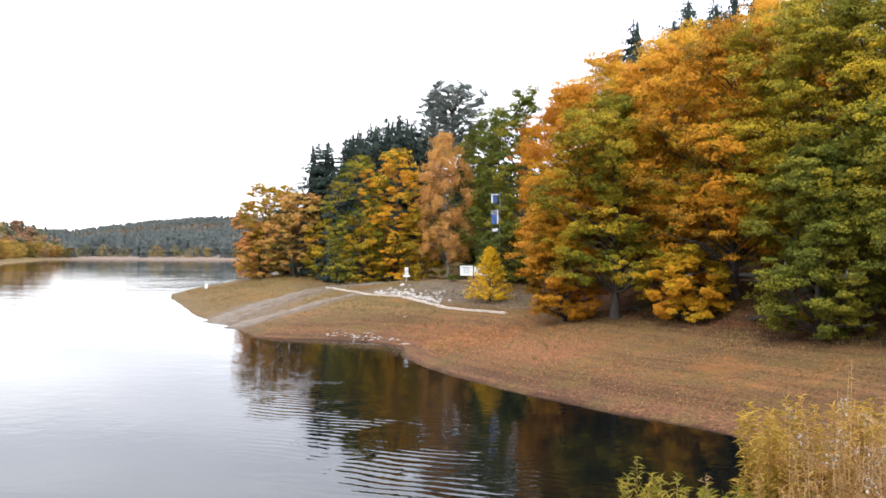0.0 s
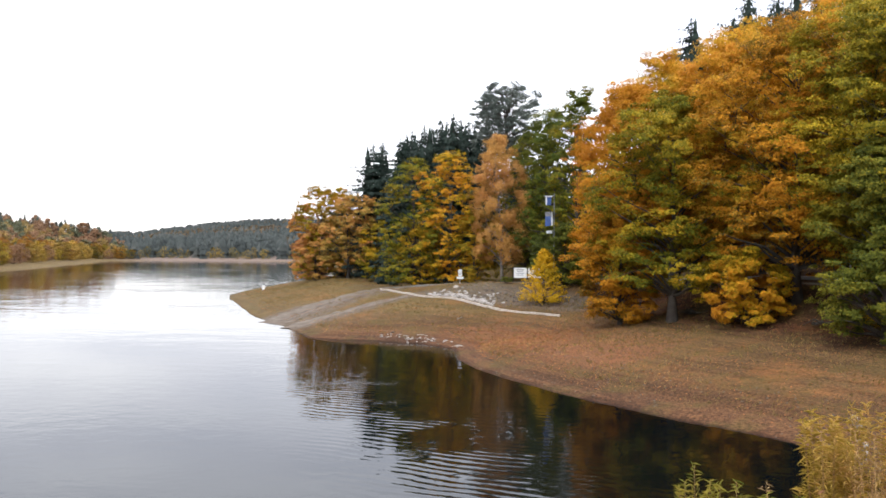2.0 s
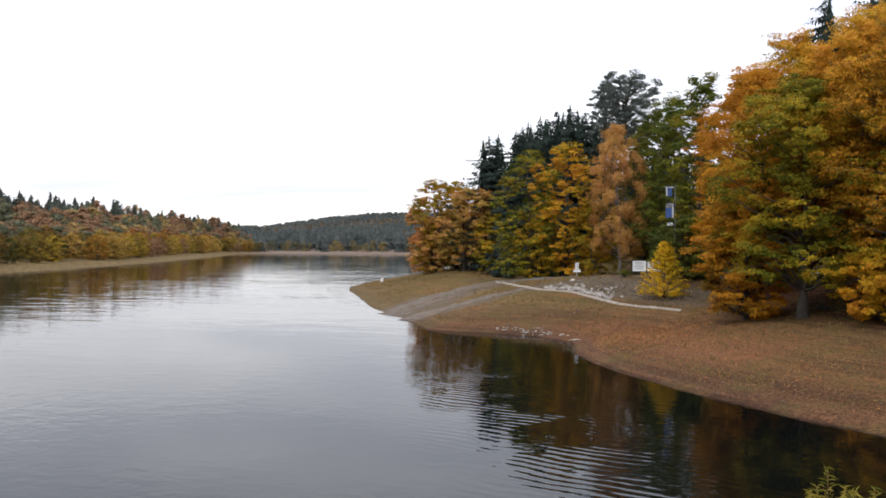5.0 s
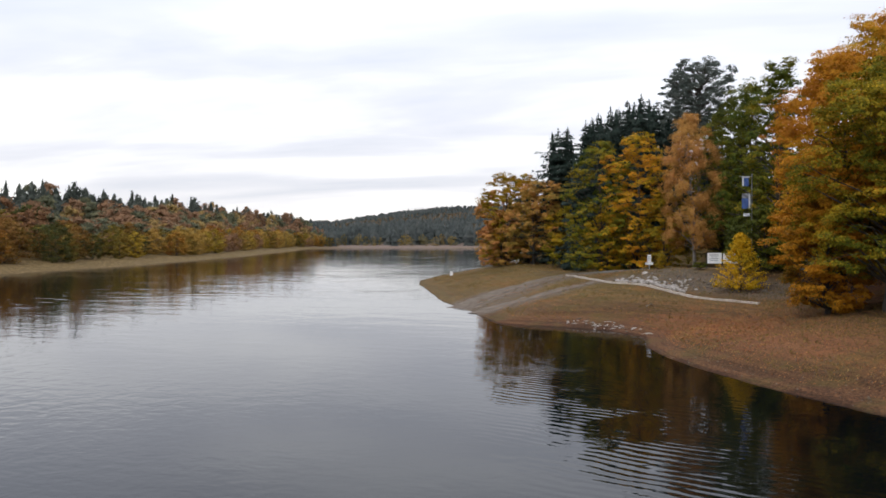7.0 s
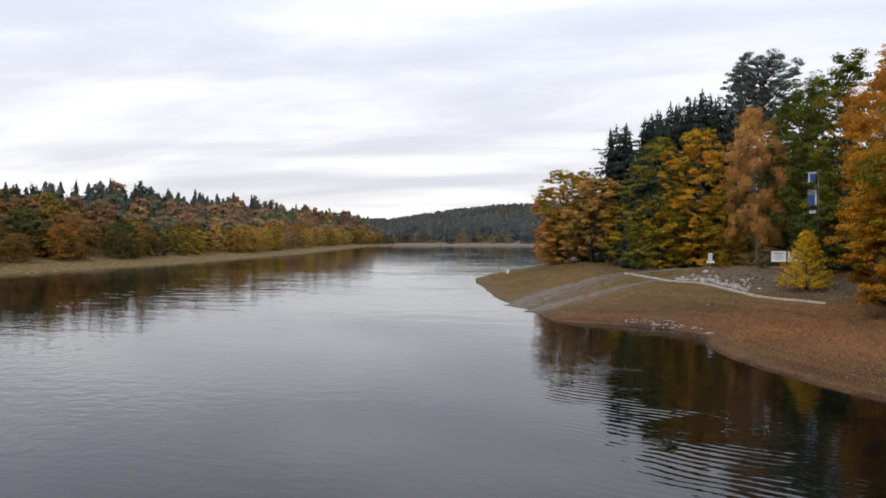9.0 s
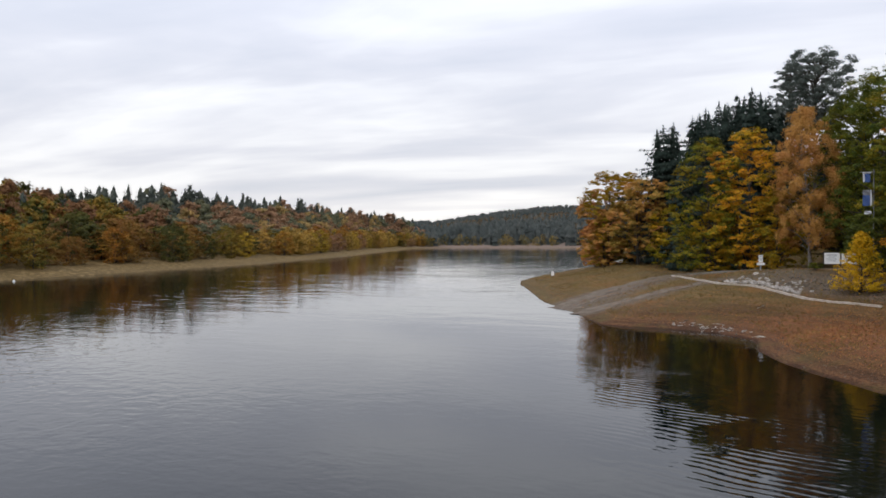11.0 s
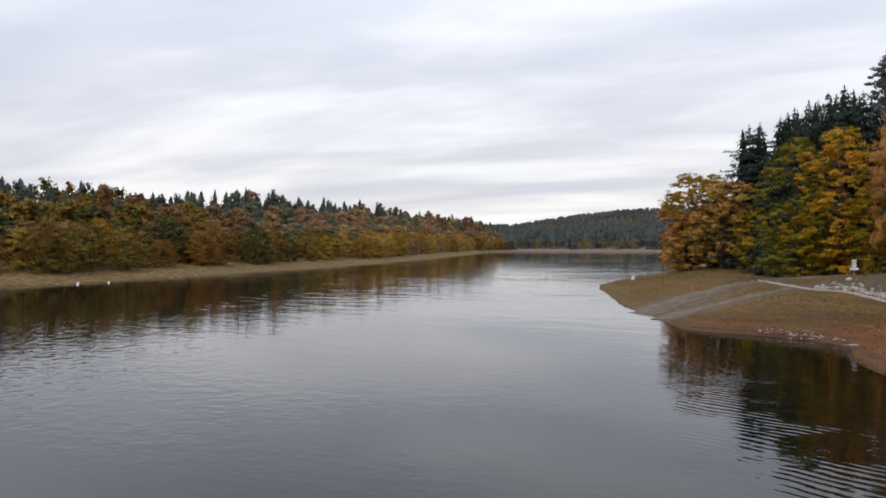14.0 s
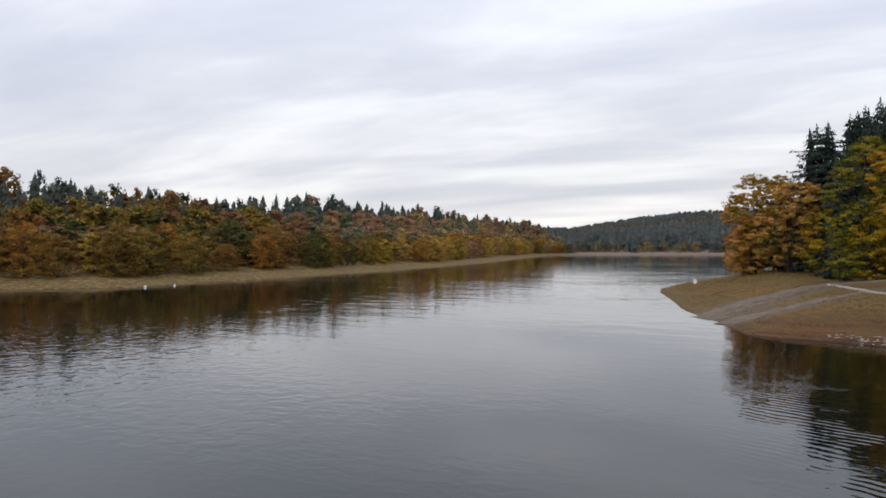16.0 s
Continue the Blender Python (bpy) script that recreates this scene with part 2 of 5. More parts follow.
# ---- the large structure: one sheet of ground, and the lake ----
LAKE = [(15.6, 39.2), (13.8, 41.5), (11.5, 44.1), (9.0, 47.3), (6.1, 51.7), (4.6, 54.8), (2.8, 58.0), (0.8, 62.2),
        (-0.8, 67.4), (-1.4, 75.3), (-4.5, 79.0), (-9.7, 81.4), (-16.2, 82.9), (-18.4, 87.4), (-20.6, 93.7), (-23.4, 98.6),
        (-28.9, 109.3), (-34.8, 125.1), (-42.9, 146.0)]
LAKE += [(-48.0, 162.0), (-50.0, 182.0), (-46.0, 202.0), (-38.0, 220.0), (-30.0, 250.0), (-34.0, 320.0), (-70.0, 430.0),
         (-112.0, 560.0), (-143.0, 666.0), (-211.0, 680.0), (-261.0, 678.0), (-285.0, 640.0)]
LAKE += [(-256.0, 549.0), (-220.5, 432.6), (-193.5, 349.0), (-184.3, 306.5), (-174.6, 269.0), (-165.4, 219.3), (-163.0, 190.3),
         (-158.5, 159.3), (-159.6, 140.8), (-154.0, 119.4), (-161.6, 110.5), (-168.0, 102.6), (-175.0, 99.2), (-186.0, 70.0), (-200.0, 2.0),
         (-60.0, 2.0), (-10.0, 9.0), (0.0, 13.0), (8.0, 18.0), (14.0, 24.0), (16.6, 32.0)]


def lattice(ix, iy, seed):
    h = (ix.astype(np.int64) * 374761393 + iy.astype(np.int64) * 668265263 + seed * 974634777) & 0x7FFFFFFF
    h = ((h ^ (h >> 13)) * 1274126177) & 0x7FFFFFFF
    return ((h ^ (h >> 16)) & 0xFFFF) / 65535.0 - 0.5


def rough2(x, y, size, seed=1):
    """Smooth noise between -0.5 and 0.5 with lumps of that size."""
    u, v = x / size, y / size
    iu, iv = np.floor(u), np.floor(v)
    fu, fv = u - iu, v - iv
    fu, fv = fu * fu * (3 - 2 * fu), fv * fv * (3 - 2 * fv)
    a, b = lattice(iu, iv, seed), lattice(iu + 1, iv, seed)
    c, d = lattice(iu, iv + 1, seed), lattice(iu + 1, iv + 1, seed)
    return (a * (1 - fu) + b * fu) * (1 - fv) + (c * (1 - fu) + d * fu) * fv


def shore_distance(x, y):
    """Metres inland from the waterline, negative on the lake."""
    best = np.full(x.shape, 1e12)
    inside = np.zeros(x.shape, bool)
    n = len(LAKE)
    for i in range(n):
        (ax, ay), (bx, by) = LAKE[i], LAKE[(i + 1) % n]
        dx, dy = bx - ax, by - ay
        k = np.clip(((x - ax) * dx + (y - ay) * dy) / (dx * dx + dy * dy), 0, 1)
        best = np.minimum(best, (x - ax - k * dx) ** 2 + (y - ay - k * dy) ** 2)
        cross = (ay > y) != (by > y)
        xi = ax + (y - ay) / (dy if dy else 1e-9) * dx
        inside ^= cross & (x < xi)
    d = np.sqrt(best)
    return np.where(inside, -d, d)


def smooth(e0, e1, v):
    k = np.clip((v - e0) / (e1 - e0), 0, 1)
    return k * k * (3 - 2 * k)


def ground_height(x, y):
    x, y = np.asarray(x, float), np.asarray(y, float)
    s = shore_distance(x, y)
    s = s + rough2(x, y, 9.0, 3) * 0.5 * smooth(0, 300, np.hypot(x, y)) + rough2(x, y, 3.0, 4) * 0.35
    sp = np.maximum(s, 0)
    # the wooded shore on the right
    road = 6.4 - 1.4 * smooth(70, 104, y) - 2.0 * smooth(104, 140, y) + 1.1 * smooth(150, 170, y)
    beach = (0.17 + 0.015 * smooth(120, 160, y)) * np.minimum(sp, 19)
    right = beach + (road - 3.23) * smooth(19, 27, sp)
    right = right + 0.30 * np.maximum(sp - 35, 0) * smooth(0, 1, 1 - np.maximum(sp - 35, 0) / 260) * (1 - 0.45 * smooth(120, 220, y))
    # the low hill across the lake
    steep = 0.15 + 0.11 * smooth(220, 380, y)
    left = 0.09 * np.minimum(sp, 20) + steep * np.maximum(np.minimum(sp, 100) - 20, 0) + 0.22 * np.maximum(np.minimum(sp, 190) - 100, 0) * smooth(300, 130, y)
    # the hills at the far end
    west = smooth(-0.44, -0.24, x / np.maximum(y, 50))
    far = 0.06 * np.minimum(sp, 30) + (0.033 + 0.034 * west) * np.maximum(np.minimum(sp, 900) - 45, 0)
    # the dam under the camera
    dam = np.minimum(0.75 * sp, 7.3)
    wl = smooth(-60, -110, x)
    wf = smooth(430, 560, y) * smooth(-0.47, -0.43, x / np.maximum(y, 50))
    h = right * (1 - wl) + left * wl
    h = h * (1 - wf) + far * wf
    wd = 1 - smooth(14, 26, y)
    h = h * (1 - wd) + dam * wd
    h = h + rough2(x, y, 40.0, 5) * 3.0 * smooth(40, 120, s) + rough2(x, y, 7.0, 6) * 0.5 * smooth(19, 30, s)
    h = h + rough2(x, y, 1.7, 7) * 0.10 * smooth(0.5, 6, s) + 0.045 * np.sin(s * 2.6 + rough2(x, y, 14.0, 8) * 5) * smooth(0.3, 2, s) * (1 - smooth(9, 16, s))
    h = h + 0.10 * smooth(0.05, 0.5, s)
    return np.where(s > 0, h, np.maximum(0.17 * s, -9.0))


def gz(x, y):
    return float(ground_height(np.array([x]), np.array([y]))[0])
# ---- end of terrain ----


def sheet(name, verts, faces, mat, smooth_faces=True):
    me = bpy.data.meshes.new(name)
    me.from_pydata([tuple(v) for v in verts], [], [tuple(f) for f in faces])
    me.materials.append(mat)
    if smooth_faces:
        me.polygons.foreach_set("use_smooth", [True] * len(me.polygons))
    me.update()
    return me


def segment_distance(t, pos, ax, ay, bx, by):
    """Metres on plan from a straight stretch of track."""
    length = math.hypot(bx - ax, by - ay)
    ux, uy = (bx - ax) / length, (by - ay) / length
    flat = scaled(t, pos, 1, 1, 0)
    rel = t.nodes.new("ShaderNodeVectorMath")
    rel.operation, rel.inputs[1].default_value = "SUBTRACT", (ax, ay, 0)
    t.links.new(flat, rel.inputs[0])
    dot = t.nodes.new("ShaderNodeVectorMath")
    dot.operation, dot.inputs[1].default_value = "DOT_PRODUCT", (ux, uy, 0)
    t.links.new(rel.outputs[0], dot.inputs[0])
    along = math_node(t, "MINIMUM", math_node(t, "MAXIMUM", dot.outputs["Value"], 0.0), length)
    foot = t.nodes.new("ShaderNodeVectorMath")
    foot.operation, foot.inputs[0].default_value = "SCALE", (ux, uy, 0)
    t.links.new(along, foot.inputs["Scale"])
    gap = t.nodes.new("ShaderNodeVectorMath")
    gap.operation = "DISTANCE"
    t.links.new(rel.outputs[0], gap.inputs[0])
    t.links.new(foot.outputs[0], gap.inputs[1])
    return gap.outputs["Value"]


def ground_material():
    """Mud and stones by the waterline, dry grass on the beach, leaf litter under the trees."""
    m, t, bsdf = material("shore_ground")
    pos = position(t)
    sep = t.nodes.new("ShaderNodeSeparateXYZ")
    t.links.new(pos, sep.inputs[0])
    flat = scaled(t, pos, 1, 1, 0.3)
    big = noise_node(t, flat, 0.10, 4.0, 0.6)
    mid = noise_node(t, flat, 0.7, 4.0, 0.65)
    fine = noise_node(t, flat, 6.0, 3.0, 0.7)
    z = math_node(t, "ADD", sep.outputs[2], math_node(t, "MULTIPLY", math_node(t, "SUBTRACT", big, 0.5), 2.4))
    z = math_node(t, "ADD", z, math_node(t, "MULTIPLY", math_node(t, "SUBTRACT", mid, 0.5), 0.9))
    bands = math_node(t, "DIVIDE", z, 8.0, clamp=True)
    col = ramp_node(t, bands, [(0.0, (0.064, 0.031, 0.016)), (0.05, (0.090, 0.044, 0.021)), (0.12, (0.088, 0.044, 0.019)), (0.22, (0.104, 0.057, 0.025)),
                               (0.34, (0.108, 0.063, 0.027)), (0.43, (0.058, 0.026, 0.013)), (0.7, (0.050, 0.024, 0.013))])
    strata = noise_node(t, scaled(t, pos, 0.05, 0.05, 7.0), 1.0, 3.0, 0.6)
    col = mix_node(t, 0.55, col, ramp_node(t, strata, [(0.38, (0.48, 0.46, 0.44)), (0.5, (1, 1, 1)), (0.60, (1.45, 1.40, 1.34))]), "MULTIPLY")
    speck = ramp_node(t, fine, [(0.36, (0.45, 0.42, 0.39)), (0.5, (1.0, 1.0, 1.0)), (0.64, (1.7, 1.6, 1.45))])
    col = mix_node(t, 1.0, col, speck, "MULTIPLY")
    green = ramp_node(t, noise_node(t, flat, 0.22, 5.0, 0.7), [(0.5, (0, 0, 0)), (0.68, (1, 1, 1))])
    col = mix_node(t, math_node(t, "MULTIPLY", green, 0.6), col, (0.085, 0.068, 0.018))
    # olive turf over the spit
    spit = math_node(t, "DIVIDE", math_node(t, "SUBTRACT", sep.outputs[1], 84.0), 22.0, clamp=True)
    turf = ramp_node(t, mid, [(0.3, (0.070, 0.052, 0.016)), (0.5, (0.125, 0.092, 0.030)), (0.7, (0.19, 0.145, 0.060))])
    col = mix_node(t, math_node(t, "MULTIPLY", spit, 0.5), col, turf)
    # drifts of fallen leaves on the upper beach
    drift = ramp_node(t, noise_node(t, flat, 0.16, 5.0, 0.75, 0.5), [(0.52, (0, 0, 0)), (0.64, (1, 1, 1))])
    height = ramp_node(t, math_node(t, "DIVIDE", sep.outputs[2], 8.0), [(0.08, (0, 0, 0)), (0.17, (1, 1, 1)), (0.40, (1, 1, 1)), (0.55, (0.4, 0.4, 0.4))])
    drift = math_node(t, "MULTIPLY", math_node(t, "MULTIPLY", drift, height), math_node(t, "MULTIPLY", fine, 0.65))
    col = mix_node(t, drift, col, (0.25, 0.095, 0.026))
    # the thickest drift, blown together below the first oaks
    heap = math_node(t, "ADD", segment_distance(t, pos, 2.0, 79.0, 10.5, 60.0), math_node(t, "MULTIPLY", math_node(t, "SUBTRACT", big, 0.5), 9.0))
    heap = math_node(t, "SUBTRACT", 1.0, math_node(t, "DIVIDE", math_node(t, "SUBTRACT", heap, 1.5), 4.0), clamp=True)
    heap = math_node(t, "MULTIPLY", heap, ramp_node(t, fine, [(0.40, (0.15, 0.15, 0.15)), (0.6, (0.9, 0.9, 0.9))]))
    col = mix_node(t, heap, col, (0.215, 0.088, 0.040))
    across = math_node(t, "MULTIPLY", math_node(t, "ADD", sep.outputs[0], 70.0), -0.03, clamp=True)
    olive = ramp_node(t, mid, [(0.32, (0.060, 0.040, 0.013)), (0.5, (0.110, 0.072, 0.025)), (0.66, (0.24, 0.165, 0.078))])
    col = mix_node(t, math_node(t, "MULTIPLY", across, 0.85), col, olive)
    beyond = math_node(t, "MULTIPLY", math_node(t, "SUBTRACT", sep.outputs[1], 640.0), 0.02, clamp=True)
    col = mix_node(t, beyond, col, ramp_node(t, mid, [(0.3, (0.13, 0.092, 0.072)), (0.7, (0.20, 0.148, 0.12))]))
    wet = ramp_node(t, math_node(t, "ADD", sep.outputs[2], math_node(t, "MULTIPLY", math_node(t, "SUBTRACT", mid, 0.5), 0.25)), [(0.0, (0.55, 0.5, 0.46)), (0.10, (1, 1, 1))])
    col = mix_node(t, 1.0, col, wet, "MULTIPLY")
    # gravel spread beside the boat ramp and the wheel track
    fray = math_node(t, "ADD", math_node(t, "MULTIPLY", math_node(t, "SUBTRACT", mid, 0.5), 2.6), math_node(t, "MULTIPLY", math_node(t, "SUBTRACT", fine, 0.5), 1.6))
    worn = None
    for ax, ay, bx, by, half in ((-24.0, 99.0, -20.1, 110.2, 5.2), (-20.1, 110.2, -10.5, 122.9, 4.0), (-20.0, 93.0, -11.1, 104.9, 2.4), (-11.1, 104.9, -5.5, 108.8, 1.8)):
        d = math_node(t, "ADD", segment_distance(t, pos, ax, ay, bx, by), fray)
        k = math_node(t, "SUBTRACT", 1.0, math_node(t, "DIVIDE", math_node(t, "SUBTRACT", d, half - 0.7), 1.6), clamp=True)
        worn = k if worn is None else math_node(t, "MAXIMUM", worn, k)
    scree = math_node(t, "ADD", segment_distance(t, pos, -1.5, 105.0, 12.5, 88.5), fray)
    scree = math_node(t, "SUBTRACT", 1.0, math_node(t, "DIVIDE", math_node(t, "SUBTRACT", scree, 2.6), 1.6), clamp=True)
    col = mix_node(t, math_node(t, "MULTIPLY", scree, 0.6), col, ramp_node(t, fine, [(0.36, (0.040, 0.032, 0.025)), (0.5, (0.090, 0.073, 0.057)), (0.64, (0.20, 0.175, 0.15))]))
    gravel = ramp_node(t, fine, [(0.3, (0.080, 0.058, 0.039)), (0.5, (0.115, 0.088, 0.063)), (0.7, (0.15, 0.120, 0.092))])
    col = mix_node(t, math_node(t, "MULTIPLY", worn, 0.85), col, gravel)
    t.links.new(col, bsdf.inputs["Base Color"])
    bsdf.inputs["Roughness"].default_value = 0.95
    bsdf.inputs["Specular IOR Level"].default_value = 0.15
    h = math_node(t, "ADD", fine, math_node(t, "MULTIPLY", mid, 1.5))
    bumped(t, bsdf, h, 0.8, 0.10)
    return m


def water_material():
    m, t, bsdf = material("lake_water")
    pos = position(t)
    turn = t.nodes.new("ShaderNodeMapping")
    turn.inputs["Rotation"].default_value = (0, 0, radians(7))
    t.links.new(pos, turn.inputs["Vector"])
    swell = noise_node(t, scaled(t, turn.outputs[0], 0.7, 1.0, 1), 0.9, 2.0, 0.5, 0.3)
    chop = noise_node(t, scaled(t, turn.outputs[0], 0.8, 1.0, 1), 2.6, 2.0, 0.55)
    patch = ramp_node(t, noise_node(t, scaled(t, pos, 1.0, 0.6, 1), 0.035, 3.0, 0.6), [(0.36, (0.25, 0.25, 0.25)), (0.66, (0.85, 0.85, 0.85))])
    h = math_node(t, "MULTIPLY", math_node(t, "ADD", math_node(t, "MULTIPLY", swell, 0.42), math_node(t, "MULTIPLY", chop, 0.17)), patch)
    # long low waves that break the reflections of the far banks into streaks
    longs = noise_node(t, scaled(t, turn.outputs[0], 0.45, 1.0, 1), 0.30, 2.0, 0.5, 0.4)
    calm = ramp_node(t, noise_node(t, scaled(t, pos, 0.6, 1.0, 1), 0.022, 3.0, 0.6), [(0.40, (0.2, 0.2, 0.2)), (0.62, (1, 1, 1))])
    beyond = math_node(t, "DIVIDE", math_node(t, "SUBTRACT", segment_distance(t, pos, 0, 0, -10, 20), 30.0), 60.0, clamp=True)
    h = math_node(t, "ADD", h, math_node(t, "MULTIPLY", math_node(t, "MULTIPLY", longs, 2.0), math_node(t, "MULTIPLY", calm, beyond)))
    # a breeze ruffles the water towards the opposite shore
    ruffled = math_node(t, "SUBTRACT", 1.2, math_node(t, "DIVIDE", segment_distance(t, pos, -104, 62, -44, 28), 24.0), clamp=True)
    facets = noise_node(t, turn.outputs[0], 0.85, 2.0, 0.45, 0.6)
    h = math_node(t, "ADD", h, math_node(t, "MULTIPLY", math_node(t, "MULTIPLY", facets, 0.8), ruffled))
    # rings spreading from the wooded bank
    swing = t.nodes.new("ShaderNodeMapping")
    swing.inputs["Rotation"].default_value = (0, 0, radians(-68))
    t.links.new(pos, swing.inputs["Vector"])
    rings = t.nodes.new("ShaderNodeTexWave")
    rings.wave_type, rings.bands_direction = "BANDS", "X"
    rings.inputs["Scale"].default_value, rings.inputs["Distortion"].default_value = 0.47, 7.0
    rings.inputs["Detail"].default_value, rings.inputs["Detail Scale"].default_value = 2.0, 0.40
    t.links.new(swing.outputs[0], rings.inputs["Vector"])
    beside = math_node(t, "SUBTRACT", 1.15, math_node(t, "DIVIDE", segment_distance(t, pos, -11, 66, 4, 27), 7.5), clamp=True)
    gust = ramp_node(t, noise_node(t, pos, 0.22, 3.0, 0.6), [(0.40, (0.06, 0.06, 0.06)), (0.64, (1, 1, 1))])
    h = math_node(t, "ADD", h, math_node(t, "MULTIPLY", math_node(t, "MULTIPLY", math_node(t, "MULTIPLY", rings.outputs["Fac"], 0.24), beside), gust))
    bsdf.inputs["Base Color"].default_value = (0.002, 0.003, 0.003, 1)
    bsdf.inputs["Roughness"].default_value = 0.03
    bsdf.inputs["IOR"].default_value = 1.333
    bsdf.inputs["Specular IOR Level"].default_value = 0.38
    bumped(t, bsdf, h, 1.0, 0.048)
    return m


GROUND, WATER = ground_material(), water_material()


def build_ground():
    """Rings round the camera's stand, closer together where the beach is near."""
    rings = np.concatenate([np.linspace(1.0, 30, 36)[:-1], np.arange(30, 110, 0.55), np.arange(110, 240, 1.3),
                            np.geomspace(240, 4600, 110)])
    turns = np.concatenate([np.arange(-40, 66, 0.42), np.arange(66, 320, 4.0)])
    a = np.radians(turns)
    gx, gy = -rings[:, None] * np.sin(a)[None, :], rings[:, None] * np.cos(a)[None, :]
    gzz = ground_height(gx.ravel(), gy.ravel())
    nr, na = len(rings), len(turns)
    verts = np.stack([gx.ravel(), gy.ravel(), gzz], 1)
    i, j = np.meshgrid(np.arange(nr - 1), np.arange(na), indexing="ij")
    j2 = (j + 1) % na
    quads = np.stack([i * na + j, i * na + j2, (i + 1) * na + j2, (i + 1) * na + j], -1).reshape(-1, 4)[:, ::-1]
    verts = np.vstack([verts, [[0, 0, gz(0, 0)]]])
    me = bpy.data.meshes.new("ground")
    fan = [(len(verts) - 1, (k + 1) % na, k)[::-1] for k in range(na)]
    me.from_pydata(verts.tolist(), [], quads.tolist() + fan)
    me.polygons.foreach_set("use_smooth", [True] * len(me.polygons))
    me.materials.append(GROUND)
    me.update()
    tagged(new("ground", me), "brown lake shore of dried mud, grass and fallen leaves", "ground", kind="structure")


build_ground()
water_me = sheet("water", [(-420, -12, 0), (60, -12, 0), (60, 740, 0), (-420, 740, 0)], [(0, 1, 2, 3)], WATER, False)
tagged(new("water", water_me), "calm grey lake water with fine ripples", "water", kind="structure")

# ---- builders ----


def thing(name, at, label, category, group=""):
    ob = new(name)
    ob.matrix_basis = Matrix.Translation(at)
    ob.empty_display_size = 0.3
    return tagged(ob, label, category, group)


def part(name, data, parent, label=""):
    ob = new(name, data)
    ob.parent = parent
    return tagged(ob, label)


def bm_mesh(name, bm, mat):
    me = bpy.data.meshes.new(name)
    bm.to_mesh(me)
    bm.free()
    me.materials.append(mat)
    return me


def box(bm, cx, cy, cz, sx, sy, sz, turn=0.0, bevel=0.0):
    m = Matrix.Translation((cx, cy, cz)) @ Matrix.Rotation(turn, 4, "Z") @ Matrix.Diagonal((sx, sy, sz, 1))
    r = bmesh.ops.create_cube(bm, size=1.0, matrix=m)
    if bevel:
        edges = list({e for v in r["verts"] for e in v.link_edges})
        bmesh.ops.bevel(bm, geom=edges, offset=bevel, segments=2, affect="EDGES")


def tubes(name, runs, mat, sides=6):
    """One mesh of tapered tubes: runs of (points, radii)."""
    verts, faces = [], []
    for pts, radii in runs:
        pts = np.asarray(pts, float)
        first = len(verts)
        for k in range(len(pts)):
            d = pts[min(k + 1, len(pts) - 1)] - pts[max(k - 1, 0)]
            d /= np.linalg.norm(d) + 1e-9
            u = np.cross(d, (0.3, 1.0, 0.1) if abs(d[1]) < 0.9 else (1.0, 0.2, 0.1))
            u /= np.linalg.norm(u)
            v = np.cross(d, u)
            for q in range(sides):
                an = 2 * math.pi * q / sides
                verts.append(pts[k] + (u * math.cos(an) + v * math.sin(an)) * radii[k])
        for k in range(len(pts) - 1):
            for q in range(sides):
                q2 = (q + 1) % sides
                faces.append((first + k * sides + q, first + k * sides + q2, first + (k + 1) * sides + q2, first + (k + 1) * sides + q))
        faces.append(tuple(first + (len(pts) - 1) * sides + q for q in range(sides)))
    return sheet(name, verts, faces, mat)


def unit(v):
    return v / (np.linalg.norm(v, axis=1, keepdims=True) + 1e-9)


def tri_mesh(name, verts, tris, mat):
    me = bpy.data.meshes.new(name)
    me.vertices.add(len(verts))
    me.vertices.foreach_set("co", np.asarray(verts, float).ravel())
    me.loops.add(tris.size)
    me.loops.foreach_set("vertex_index", tris.ravel().astype(np.int32))
    me.polygons.add(len(tris))
    me.polygons.foreach_set("loop_start", np.arange(len(tris), dtype=np.int32) * 3)
    me.update(calc_edges=True)
    me.materials.append(mat)
    return me


def leaves(name, c, n, along, length, width, mat, rng, fold=0.25, droop=0.0, core=None, blades=False):
    """One mesh of leaves at c, facing n, pointing along (or any way): pointed tufts, or folded blades where they are seen
    close by; with the core's triangles if there are any."""
    k = len(c)
    n = unit(n)
    if along is None:
        along = rng.normal(size=(k, 3))
    u = unit(along - n * np.sum(along * n, 1, keepdims=True))
    v = np.cross(n, u)
    length = np.broadcast_to(np.asarray(length, float), (k,))[:, None] * rng.uniform(0.7, 1.3, (k, 1))
    width = np.broadcast_to(np.asarray(width, float), (k,))[:, None] * rng.uniform(0.7, 1.3, (k, 1))
    p0 = c - u * length * 0.5
    p2 = c + u * length * 0.5 - np.array([0, 0, 1.0]) * length * droop
    p1 = c + v * width * 0.5 + n * width * fold
    p3 = c - v * width * 0.5 + n * width * fold
    if blades:
        verts = np.stack([p0, p1, p2, p3], 1).reshape(-1, 3)
        b = np.arange(k)[:, None] * 4
        tris = np.concatenate([b + [[0, 1, 2]], b + [[0, 2, 3]]], 1).reshape(-1, 3)
    else:
        verts = np.stack([p1 - u * length * 0.35, p3 - u * length * 0.35, p2], 1).reshape(-1, 3)
        tris = np.arange(k * 3).reshape(-1, 3)
    if core is not None:
        tris = np.concatenate([tris, core[1] + len(verts)])
        verts = np.concatenate([verts, core[0]])
    return tri_mesh(name, verts, tris, mat)


